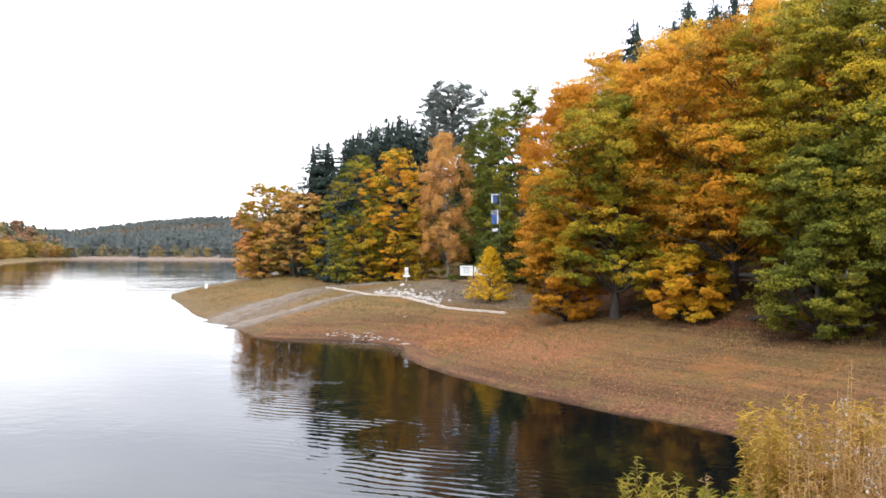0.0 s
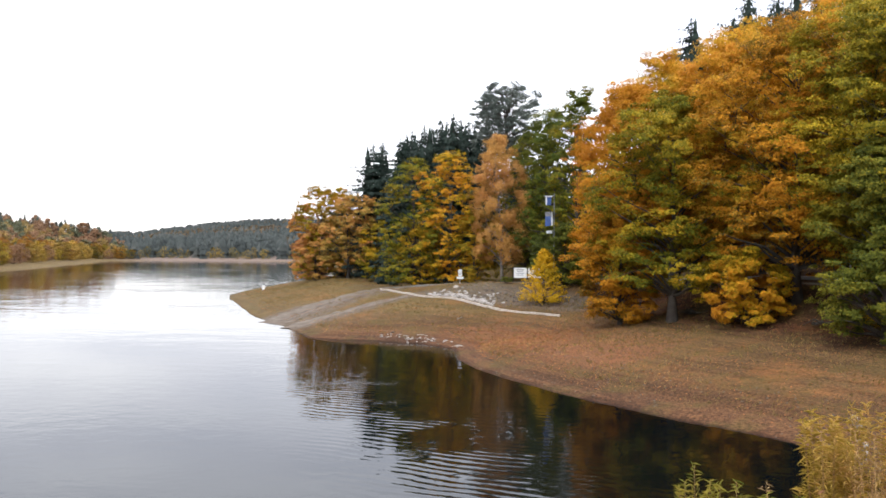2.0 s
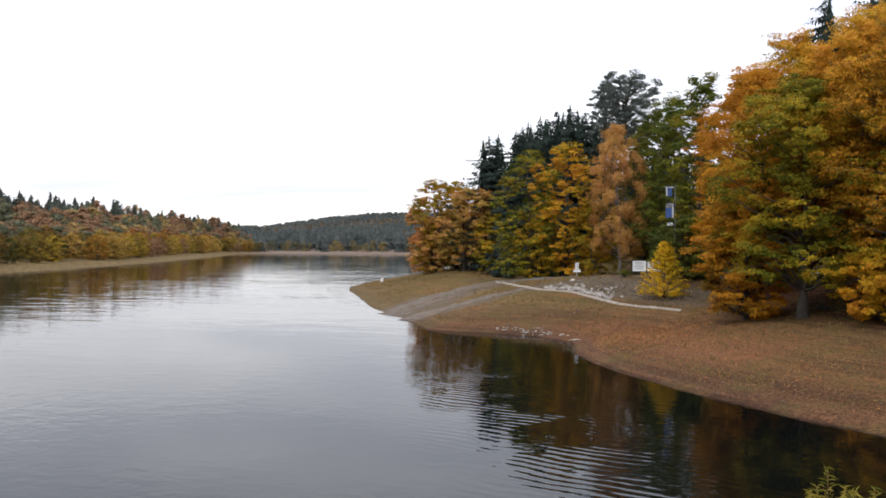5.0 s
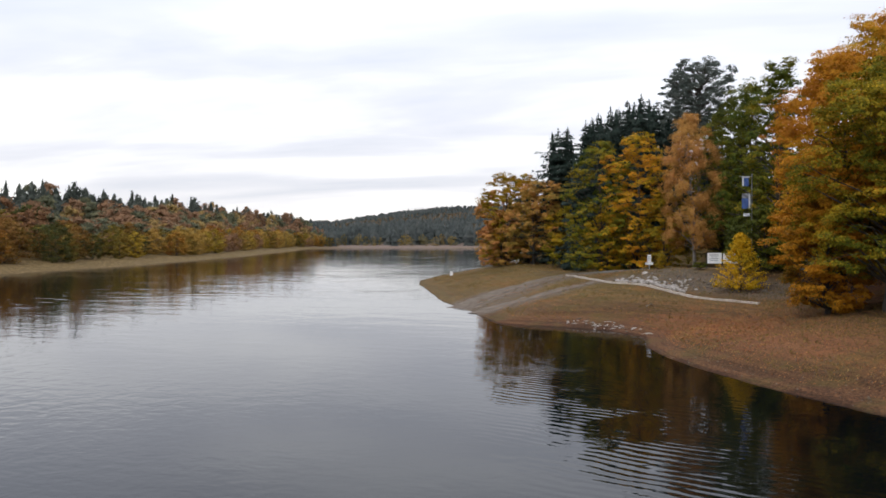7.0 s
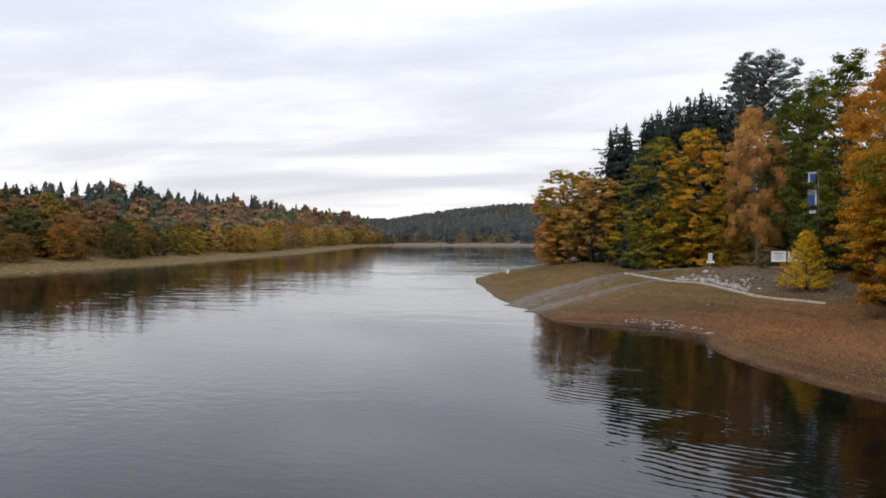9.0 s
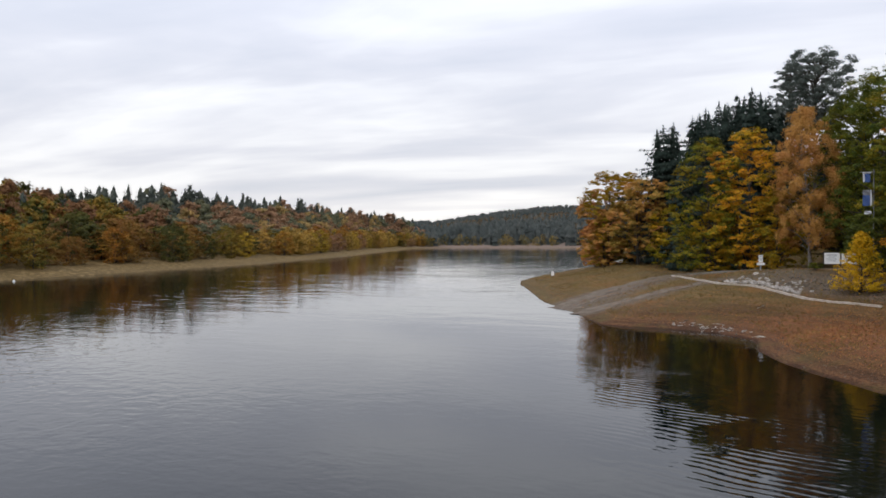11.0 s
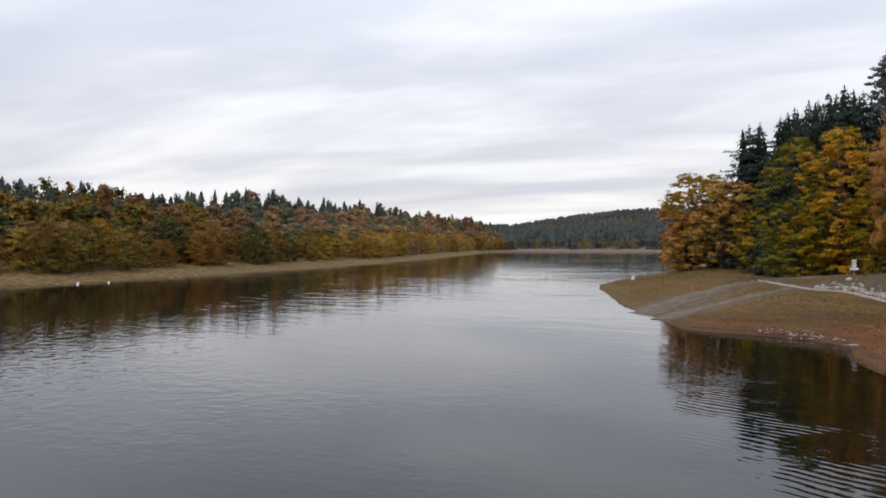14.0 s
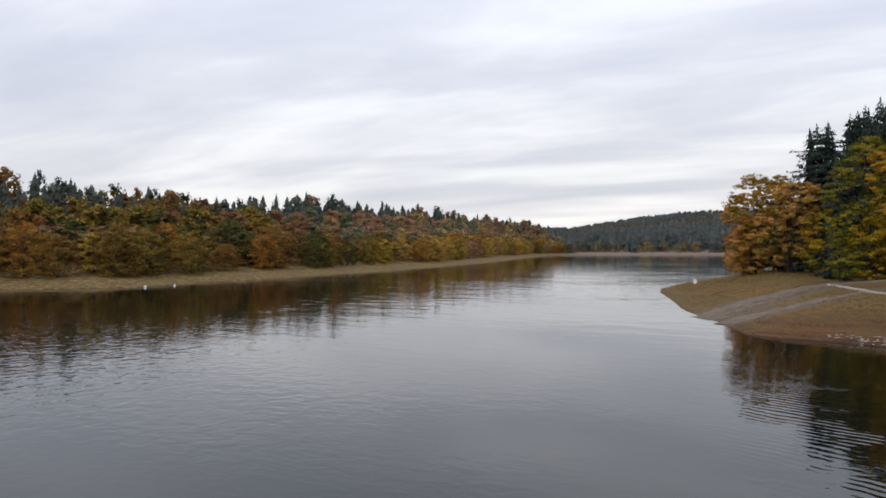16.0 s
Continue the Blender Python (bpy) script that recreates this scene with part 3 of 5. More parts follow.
def spruce_tiers(rng, h, r, base=0.05, tiers=9, points=14, steep=0.8):
    """Ragged drooping skirts of twigs, one above the other, up to a sharp tip."""
    verts, tris = [], []
    lean = rng.normal(size=2) * 0.02 * h
    for i in range(tiers):
        u = (i + (rng.uniform(-0.3, 0.3) if 0 < i < tiers - 1 else 0)) / tiers
        low = h * (base + (1 - base) * u)
        high = low + h * (1 - base) / tiers * (2.1 if i < tiers - 1 else 1.0)
        reach = r * (1 - math.exp(-(h - low) / (steep * r))) * rng.uniform(0.72, 1.15)
        k = len(verts)
        lx, ly = lean * low / h
        verts.append((lx, ly, min(high, h)))
        for q in range(points):
            a = (q + rng.uniform(-0.35, 0.35)) * 6.283 / points
            out = reach * (rng.uniform(0.85, 1.3) if q % 2 else rng.uniform(0.35, 0.7))
            verts.append((lx + math.cos(a) * out, ly + math.sin(a) * out, low - (0.20 * out if q % 2 else -0.15 * out) + rng.normal() * 0.12 * h / tiers))
        tris += [(k, k + 1 + q, k + 1 + (q + 1) % points) for q in range(points)]
    return np.array(verts), np.array(tris)


def clump_leaves(rng, centres, radii, per, flat=0.5):
    """Points and facings of leaves gathered in flattened sprays round the centres."""
    m = len(centres)
    idx = np.repeat(np.arange(m), per)
    d = rng.normal(size=(len(idx), 3))
    d = unit(d) * rng.uniform(0.25, 1.0, (len(idx), 1)) ** 0.6
    d[:, 2] *= flat
    c = centres[idx] + d * radii[idx][:, None]
    return c, idx


SEEDS = iter(range(100, 100000))


def crown_points(rng, h, r, base, widest, density, spray=1.0, lean=(0.0, 0.0), strands=0.0, tier=0.66):
    """Boughs set round the crown, sprays on the boughs, leaves in the sprays."""
    hb = base * h
    lx, ly = lean
    boughs = int(54 * (r / 5.5) ** 0.8 * (h / 22.0) ** 0.5 * min(1.0, 0.45 + 0.55 * density) * 1.35) + 6
    bu = (np.arange(boughs) + rng.uniform(0, 1, boughs)) / boughs
    baz = np.arange(boughs) * 2.39996 + rng.uniform(-0.5, 0.5, boughs)
    side = np.where(bu < widest, (bu - widest) / (widest + 0.10), (bu - widest) / (1.06 - widest))
    env = r * np.sqrt(np.clip(1 - np.abs(side) ** 2.3, 0.04, 1)) * rng.uniform(0.84, 1.10, boughs)
    if widest < 0.25:
        env = env * (1.08 - 0.8 * bu)
    size = 0.42 * r * rng.uniform(0.65, 1.2, boughs) * (1 - 0.30 * bu)
    brr = np.maximum(env - size * 0.55, 0) * np.where(rng.uniform(size=boughs) < 0.2, 0.4, 1.0) * np.where(bu > 0.88, 0.5, 1.0)
    bz = hb + bu * (h - hb - 0.55 * size)
    bc = np.stack([np.cos(baz) * brr, np.sin(baz) * brr, bz], 1)
    each = max(5, int(15 * density))
    count = boughs * each
    bi = np.repeat(np.arange(boughs), each)
    d = unit(rng.normal(size=(count, 3)) + [0, 0, 0.35] + unit(bc[bi] * [1, 1, 0] + 1e-6) * 0.5)
    cen = bc[bi] + d * (size[bi] * rng.uniform(0.4, 1.0, count))[:, None] * [1.1, 1.1, tier]
    cen[:, 2] = np.clip(cen[:, 2], 0.35, h - 0.2)
    cen[:, 0] += lx * cen[:, 2] / h
    cen[:, 1] += ly * cen[:, 2] / h
    rad = rng.uniform(0.45, 1.0, count) * spray * (0.36 + 0.075 * r) * (15 / each) ** 0.4
    per = max(14, int((42 if density >= 1 else 35 if density > 0.55 else 22) * density ** 0.6))
    c, idx = clump_leaves(rng, cen, rad * 1.12, per, 0.42)
    if strands:
        c[:, 2] -= rng.uniform(0, strands, len(c)) ** 1.2
    out = unit(cen[idx] * [1, 1, 0.0] + 1e-6)
    n = unit(d)[idx] * 0.75 + out * 0.3 + [0, 0, 0.5] + rng.normal(size=c.shape) * 0.38
    way = np.tile([[0, 0, -1.0]], (len(c), 1)) + rng.normal(size=c.shape) * 0.35 if strands else None
    return c, n, way, cen


def broadleaf_meshes(h, r, leaf, base=0.10, widest=0.40, density=1.0, leaf_size=0.30, spray=1.0, lean=(0.0, 0.0), bark=None, trunk_r=None, strands=0.0):
    rng = np.random.default_rng(next(SEEDS))
    hb = base * h
    lx, ly = lean
    c, n, way, cen = crown_points(rng, h, r, base, widest, density, spray, lean, strands)
    count = len(cen)
    crown = leaves("crown", c, n, way, leaf_size, leaf_size * 0.72, LEAF[leaf], rng)
    # trunk and limbs reach for the sprays
    tr = trunk_r or 0.018 * h
    ks = np.linspace(0, 1, 8)
    wob = rng.normal(size=(8, 2)) * 0.012 * h * ks[:, None]
    tz = -0.5 + ks * (0.80 * h + 0.5)
    tp = np.stack([wob[:, 0] + lx * tz / h, wob[:, 1] + ly * tz / h, tz], 1)
    trad = tr * (1 - 0.86 * ks)
    trad[0] *= 1.7
    runs = [(tp, trad)]
    limbs = int(min(count, 76 * min(density, 1.0) ** 1.5))
    pick = (np.arange(limbs) * count // limbs + rng.integers(0, 3, limbs)) % count
    for q in pick:
        e = cen[q]
        reach = math.hypot(e[0] - lx * e[2] / h, e[1] - ly * e[2] / h)
        z0 = np.clip(e[2] - 0.55 * reach - 0.3, hb * 0.7, 0.74 * h)
        b = np.array([np.interp(z0, tz, tp[:, 0]), np.interp(z0, tz, tp[:, 1]), z0])
        mid1 = b * 0.62 + e * 0.38 + rng.normal(size=3) * 0.05 * reach + [0, 0, 0.05 * reach]
        mid2 = b * 0.3 + e * 0.7 + rng.normal(size=3) * 0.06 * reach + [0, 0, 0.06 * reach]
        r0 = np.interp(z0, tz, trad) * rng.uniform(0.35, 0.6)
        runs.append(([b, mid1, mid2, e], [r0, r0 * 0.65, r0 * 0.4, 0.015]))
        for _ in range(2):
            o = cen[rng.integers(count)]
            if np.linalg.norm(o - mid2) < 0.6 * r:
                runs.append(([mid2, (mid2 + o) / 2 + rng.normal(size=3) * 0.12, o], [r0 * 0.32, r0 * 0.2, 0.012]))
    trunk = tubes("trunk", runs, bark or BARK, 6 if density > 0.5 else 4)
    return trunk, crown


def tree_of(name, trunk, crown, x, y, label, category="tree", group=""):
    ob = thing(name, (x, y, gz(x, y) - 0.05), label, category, group)
    part("trunk", trunk, ob)
    part("crown", crown, ob)
    return ob


OAK_LABEL = {
    "oak_orange": "tall oak with orange and yellow autumn leaves",
    "oak_deep": "tall oak with glowing deep orange autumn leaves",
    "oak_mixed": "broad oak with green, olive and golden leaves",
    "oak_green": "tall broadleaf tree still in dark green leaf",
    "oak_olive": "tall broad tree with olive green leaves turning yellow",
    "oak_fresh": "broad tree with fading green and olive leaves",
    "oak_gold": "broad tree with olive and golden autumn leaves",
    "oak_amber": "tall oak in bright amber autumn leaf",
    "oak_russet": "rounded tree with soft russet and gold leaves",
    "red": "small tree with reddish brown autumn leaves",
    "maple_yellow": "young tree with bright yellow leaves on the bank",
}


def oak(x, y, h, r, leaf, base=0.10, widest=0.40, lean=(0.0, 0.0), spray=1.0, density=None, name="oak_tree"):
    far = math.hypot(x, y)
    d = density or (1.25 if far < 82 else max(0.62, min(0.92, (85.0 / far) ** 0.95)))
    size = 0.20 if far < 82 else 0.225 * max(1.0, far / 85.0) ** 0.85
    if far > 110:
        spray, size = spray * 0.78, size * 0.88
    t, c = broadleaf_meshes(h, r, leaf, base, widest, d, size, spray, lean)
    return tree_of(name, t, c, x, y, OAK_LABEL[leaf], "tree", "autumn trees on the shore")


def birch(x, y, h, r, leaf):
    t, c = broadleaf_meshes(h, r, leaf, 0.17, 0.34, 1.0, 0.20, 0.8, (-0.9, 0.0), BARK_PALE, 0.22, strands=1.0)
    return tree_of("birch_tree", t, c, x, y, "leaning birch with hanging copper coloured leaves", "tree", "autumn trees on the shore")


def conifer_points(rng, h, r, base=0.05, gap=0.80, blade=0.50):
    """Whorls of separate drooping boughs with upturned tips, fringed with needles, open between the whorls."""
    pts, facing, way, size, runs = [], [], [], [], []
    z = h * base
    lop = rng.uniform(0, 6.283)
    while z < h - 0.5:
        depth = h - z
        reach = r * (1 - math.exp(-depth / (1.35 * r))) + 0.10
        arms = int(rng.integers(5, 8)) if depth > 3 else 5
        turn0 = rng.uniform(0, 6.283)
        for b in range(arms):
            az = turn0 + (b + rng.uniform(-0.4, 0.4)) * 6.283 / arms
            length = reach * rng.uniform(0.45, 1.15) * (1.35 if rng.uniform() < 0.22 else 1.0) * (1 + 0.18 * math.cos(az - lop))
            ca, sa = math.cos(az), math.sin(az)
            sag = rng.uniform(0.10, 0.34) * (1 if depth > 4 else 0.2)
            lift = rng.uniform(-0.35, 0.35)
            steps = max(1, int(length / 0.27))
            for s in range(steps):
                k = (s + rng.uniform(0.3, 1.0)) / steps
                rad = k * length
                wide = 0.24 * length * (1.05 - k) + 0.14
                for side in ((-1, 1) if length > 0.9 else (rng.choice([-1, 1]),)):
                    o = side * wide * rng.uniform(0.4, 1.3)
                    pts.append([ca * rad - sa * o, sa * rad + ca * o, z + lift - sag * rad * (1.3 - 0.75 * k) + rng.normal() * 0.07 - 0.18 * abs(o)])
                    facing.append([ca * 0.8 + rng.normal() * 0.45, sa * 0.8 + rng.normal() * 0.45, 0.5])
                    way.append([ca - sa * side * 0.7 + rng.normal() * 0.3, sa + ca * side * 0.7 + rng.normal() * 0.3, -0.9 + 0.5 * k])
                    size.append(blade * (1.2 - 0.25 * k) * min(1.0, 0.55 + depth / 14))
            if length > 1.6 and b % 2 == 0:
                runs.append(([(0, 0, z + lift), (ca * length * 0.85, sa * length * 0.85, z + lift - sag * length * 0.78)], [0.05, 0.012]))
        z += gap * rng.uniform(0.75, 1.25) * min(1.0, 0.5 + depth / 16)
    for k in range(9):
        pts.append([rng.normal() * 0.02 * k, rng.normal() * 0.02 * k, h - 0.16 * k])
        facing.append(list(rng.normal(size=3)))
        way.append([0.1, 0, 1.0])
        size.append(0.40)
    return np.array(pts), np.array(facing), np.array(way), np.array(size), runs


def conifer_meshes(h, r, leaf, base=0.05):
    rng = np.random.default_rng(next(SEEDS))
    c, n, way, size, runs = conifer_points(rng, h, r, base)
    runs = [([(0, 0, -0.5), (0.05, 0, h * 0.4), (0, 0.04, h * 0.8), (0, 0, h * 0.99)], [0.013 * h, 0.009 * h, 0.004 * h, 0.02])] + runs
    crown = leaves("crown", c, n, way, size * 1.45, size * 0.72, LEAF[leaf], rng, 0.18, 0.10, spruce_tiers(rng, h * 0.985, r * 0.26, base, max(8, int(h / 0.9)), 12, 4.5))
    return tubes("trunk", runs, BARK, 4), crown


def spruce(x, y, h, r, leaf):
    t, c = conifer_meshes(h, r * (0.88 + 0.26 * ((x * 7.31 + y * 3.17) % 1.0)) * (1.15 if r > 7 else 1.0), leaf)
    return tree_of("spruce_tree", t, c, x, y, "tall dark green spruce rising behind the oaks", "tree", "spruces")


def young_tree(x, y, h, r, shoots=130, per=46, size=0.21):
    """A dense cone of rising shoots, leafy down to the ground."""
    rng = np.random.default_rng(next(SEEDS))
    cs, ns, runs = [], [], [([(0, 0, -0.3), (0.05, 0, h * 0.5), (0, 0.03, h * 0.93)], [0.018 * h, 0.010 * h, 0.01])]
    for i in range(shoots):
        u = (i + rng.uniform()) / shoots
        az = i * 2.39996 + rng.uniform(-0.4, 0.4)
        zt = h * (0.06 + 0.92 * u ** 1.15)
        out = r * min(1.0, 0.75 + 2.2 * u) * (1 - u) ** 0.6 * rng.uniform(0.78, 1.16) + 0.06
        end = np.array([math.cos(az) * out, math.sin(az) * out, zt])
        start = np.array([0, 0, max(0.1, zt - 0.55 * out)])
        bend = (start + end) / 2 + [0, 0, 0.10 * out]
        k = rng.uniform(0.25, 1.08, per) ** 0.75
        line = start * ((1 - k) ** 2)[:, None] + bend * (2 * k * (1 - k))[:, None] + end * (k ** 2)[:, None]
        cs.append(line + rng.normal(size=(per, 3)) * (0.05 + 0.16 * (1.15 - k))[:, None] * [1.2, 1.2, 0.8])
        ns.append(np.tile([[math.cos(az) * 0.6, math.sin(az) * 0.6, 0.7]], (per, 1)) + rng.normal(size=(per, 3)) * 0.45)
        if i % 4 == 0:
            runs.append(([start, bend, end], [0.03, 0.02, 0.006]))
    crown = leaves("crown", np.concatenate(cs), np.concatenate(ns), None, size, size * 0.7, LEAF["maple_yellow"], rng)
    return tree_of("young_tree", tubes("trunk", runs, BARK, 5), crown, x, y, OAK_LABEL["maple_yellow"], "tree", "autumn trees on the shore")


def pine(x, y, h, r, leaf):
    """A bare trunk under level plates of needles, the top flat and open."""
    rng = np.random.default_rng(next(SEEDS))
    runs = [([(0, 0, -0.5), (0.1, 0, h * 0.3), (-0.1, 0.05, h * 0.65), (0.3, 0, h * 0.95)], [0.36, 0.28, 0.2, 0.05])]
    plates = int(29 * r)
    u = (np.arange(plates) + rng.uniform(0, 1, plates)) / plates
    az = np.arange(plates) * 2.39996 + rng.uniform(-0.5, 0.5, plates)
    dome = r * np.sqrt(np.clip(1 - np.abs((u - 0.55) / 0.62) ** 2.4, 0.12, 1))
    out = dome * rng.uniform(0.08, 1.0, plates) ** 0.6
    cen = np.stack([np.cos(az) * out + 0.3, np.sin(az) * out, h * 0.63 + u * h * 0.36], 1)
    for e in cen:
        start = np.array([0.2, 0, max(h * 0.6, e[2] - 0.45 * math.hypot(e[0], e[1]) - 0.8)])
        runs.append(([start, (start + e) / 2 + rng.normal(size=3) * 0.2, e], [0.10, 0.06, 0.02]))
    rad = rng.uniform(0.55, 1.15, plates) * (r / 6.0) ** 0.4
    c, idx = clump_leaves(rng, cen, rad * 1.1, 110, 0.38)
    n = unit(c - cen[idx] + [0, 0, 0.2]) + rng.normal(size=c.shape) * 0.4
    crown = leaves("crown", c, n, None, 0.38, 0.17, LEAF[leaf], rng)
    return tree_of("pine_tree", tubes("trunk", runs, BARK, 5), crown, x, y, "tall pine with an open grey-green crown on a bare trunk", "tree", "pines")

# ---- the wooded shore ----
oak(15.6, 76.4, 22.4, 6.1, "oak_deep", 0.18)
oak(17.6, 69.8, 20.1, 6.3, "oak_mixed", 0.16)
oak(23.3, 71.3, 23.2, 7.3, "oak_amber", 0.16)
oak(26.1, 65.0, 22.9, 7.6, "oak_deep", 0.16)
oak(30.3, 60.9, 23.0, 7.1, "oak_olive", 0.16)
oak(31.9, 55.5, 23.2, 7.1, "oak_olive", 0.16)
oak(33.9, 49.5, 16.5, 7.2, "oak_green", 0.16)
oak(38.8, 55.5, 24.0, 7.4, "oak_olive", 0.2)
oak(17.4, 90.3, 23.3, 5.1, "oak_orange", 0.06)
oak(22.0, 91.4, 26.7, 6.7, "oak_amber", 0.06)
oak(31.0, 86.6, 28.4, 7.3, "oak_amber", 0.06)
oak(37.1, 82.0, 28.7, 7.9, "oak_amber", 0.06)
oak(39.4, 74.2, 28.4, 8.3, "oak_amber", 0.06)
oak(27.3, 53.4, 13.7, 4.4, "oak_green", 0.06)
oak(12.5, 117.3, 24.7, 5.9, "oak_green", 0.03)
oak(9.2, 125.7, 22.2, 5.6, "oak_green", 0.03)
oak(11.4, 123.5, 24.1, 5.9, "oak_green", 0.03)
oak(13.9, 101.0, 24.8, 4.1, "oak_fresh", 0.03)
oak(12.4, 109.3, 22.9, 4.9, "oak_fresh", 0.03)
birch(5.1, 117.9, 22.4, 4.1, "birch")
oak(-2.8, 126.0, 21.2, 6.3, "oak_orange", 0.03)
oak(-8.5, 127.7, 20.7, 5.9, "oak_fresh", 0.03)
oak(1.0, 122.0, 11.6, 4.1, "oak_gold", 0.03)
oak(-29.9, 163.3, 19.3, 5.9, "oak_gold", 0.04)
oak(-23.5, 158.3, 16.8, 5.9, "oak_russet", 0.14)
oak(-19.9, 158.8, 16.5, 4.4, "oak_russet", 0.14)
oak(-33.5, 168.7, 16.6, 4.1, "oak_russet", 0.03)
oak(-27.0, 169.9, 18.9, 5.4, "oak_gold", 0.03)
spruce(-19.5, 164.9, 27.0, 8.6, "spruce")
spruce(-17.3, 163.2, 27.3, 6.4, "spruce")
spruce(-14.1, 149.3, 20.8, 4.4, "spruce")
spruce(-14.5, 141.3, 7.6, 2.8, "spruce")
spruce(-13.6, 161.4, 27.9, 5.0, "spruce")
spruce(-11.9, 171.6, 30.2, 5.0, "spruce")
spruce(-8.5, 155.8, 29.9, 5.2, "spruce")
spruce(-5.7, 163.9, 30.7, 5.4, "spruce")
spruce(-2.8, 152.0, 30.6, 5.6, "spruce")
spruce(0.0, 160.0, 28.9, 5.2, "spruce")
spruce(2.1, 150.0, 25.1, 4.6, "spruce")
spruce(-4.4, 145.9, 25.1, 4.6, "spruce")
spruce(-9.6, 147.7, 23.5, 4.4, "spruce")
pine(7.0, 147.8, 33.2, 6.2, "pine")
pine(3.4, 158.0, 33.0, 3.2, "pine")
spruce(33.8, 123.5, 34.1, 7.0, "spruce")
spruce(40.9, 125.5, 33.4, 6.6, "spruce")
spruce(41.2, 120.1, 35.9, 7.2, "spruce")
spruce(47.0, 125.5, 35.3, 7.0, "spruce")
spruce(47.9, 119.8, 35.4, 7.0, "spruce")
spruce(51.3, 117.3, 36.4, 7.0, "spruce")
spruce(55.9, 112.9, 36.1, 7.0, "spruce")
spruce(60.1, 108.5, 35.2, 7.0, "spruce")
spruce(40.6, 134.0, 29.1, 5.0, "spruce")
spruce(14.3, 149.3, 19.8, 4.6, "spruce")
spruce(9.7, 159.7, 22.2, 4.4, "spruce")
spruce(5.1, 155.9, 22.1, 4.6, "spruce")
spruce(-20.4, 158.7, 10.8, 3.4, "spruce")
spruce(-12.7, 137.4, 6.0, 2.6, "spruce")
oak(-15.9, 149.2, 11.9, 3.9, "oak_mixed", 0.03)
oak(-30.5, 161.1, 11.4, 3.7, "oak_russet", 0.03)
oak(-7.3, 125.8, 9.4, 4.1, "oak_mixed", 0.03)
oak(12.0, 99.3, 7.6, 4.1, "oak_green", 0.03)
oak(13.7, 72.7, 10.2, 3.4, "oak_deep", 0.06)
oak(22.0, 64.3, 6.3, 2.9, "oak_orange", 0.06)
spruce(33.3, 131.9, 29.6, 5.0, "spruce")
spruce(-12.7, 165.5, 28.7, 4.4, "spruce")
spruce(-9.2, 149.7, 27.0, 4.2, "spruce")
spruce(-7.6, 169.8, 30.1, 4.6, "spruce")
spruce(-4.2, 157.9, 29.7, 4.4, "spruce")
spruce(-1.6, 168.0, 29.9, 4.8, "spruce")
spruce(1.3, 168.0, 27.7, 4.6, "spruce")
spruce(43.7, 130.9, 33.3, 4.6, "spruce")
spruce(43.2, 120.5, 32.6, 4.6, "spruce")
spruce(48.9, 126.9, 34.3, 4.8, "spruce")
spruce(37.0, 128.8, 30.6, 4.6, "spruce")


def bare_birch(x, y, h, r):
    """A leafless crown of fine rising twigs."""
    rng = np.random.default_rng(next(SEEDS))
    ob = thing("bare_birch_tree", (x, y, gz(x, y) - 0.05), "leafless birch with fine pale twigs behind the oaks", "tree", "autumn trees on the shore")
    part("trunk", tubes("trunk", [([(0, 0, -0.4), (0.1, 0, h * 0.45), (0, 0.1, h * 0.97)], [0.16, 0.10, 0.02])], BARK_PALE, 6), ob)
    for i in range(90):
        u = (i + rng.uniform()) / 90
        az = i * 2.39996
        z0 = h * (0.30 + 0.62 * u)
        out = r * (1.05 - 0.75 * u) * rng.uniform(0.6, 1.1)
        p0 = np.array([0, 0, z0])
        p2 = np.array([math.cos(az) * out, math.sin(az) * out, min(h, z0 + 0.8 * out)])
        p1 = (p0 + p2) / 2 + [0, 0, 0.25 * out]
        runs = [([p0, p1, p2], [0.05, 0.03, 0.012])]
        for _ in range(5):
            tip = p2 * 0.8 + p1 * 0.2 + rng.normal(size=3) * 0.32 * out
            runs.append(([(p1 + p2) / 2, (p1 + p2) / 4 + tip / 2, tip], [0.024, 0.018, 0.010]))
        part("branch", tubes("branch", runs, BARK_PALE, 3), ob)


def shrub(x, y, h, r):
    rng = np.random.default_rng(next(SEEDS))
    c, n, way, cen = crown_points(rng, h, r, 0.02, 0.4, 0.6, 0.5)
    runs = [([(0, 0, -0.1), e * [0.5, 0.5, 0.55], e], [0.02, 0.012, 0.005]) for e in cen[::4]]
    ob = thing("shrub", (x, y, gz(x, y) - 0.03), "low dark green shrub at the top of the stone bank", "shrub")
    part("stems", tubes("stems", runs, BARK, 4), ob)
    part("foliage", leaves("foliage", c, n, None, 0.12, 0.09, LEAF["oak_green"], rng), ob)


bare_birch(-24.2, 165.5, 18.7, 3.4)
shrub(5.0, 103.4, 1.0, 0.85)
young_tree(8.7, 91.6, 6.3, 2.9)
young_tree(28.1, 57.2, 1.3, 0.75, 26, 22, 0.12)

# ---- woods: the hill across the lake, the far shore and the slope behind the oaks ----


def scatter(x0, x1, y0, y1, step, seed):
    rng = np.random.default_rng(seed)
    gx, gy = np.meshgrid(np.arange(x0, x1, step), np.arange(y0, y1, step))
    gx, gy = gx.ravel() + rng.uniform(-0.45, 0.45, gx.size) * step, gy.ravel() + rng.uniform(-0.45, 0.45, gy.size) * step
    return gx, gy, shore_distance(gx, gy), rng


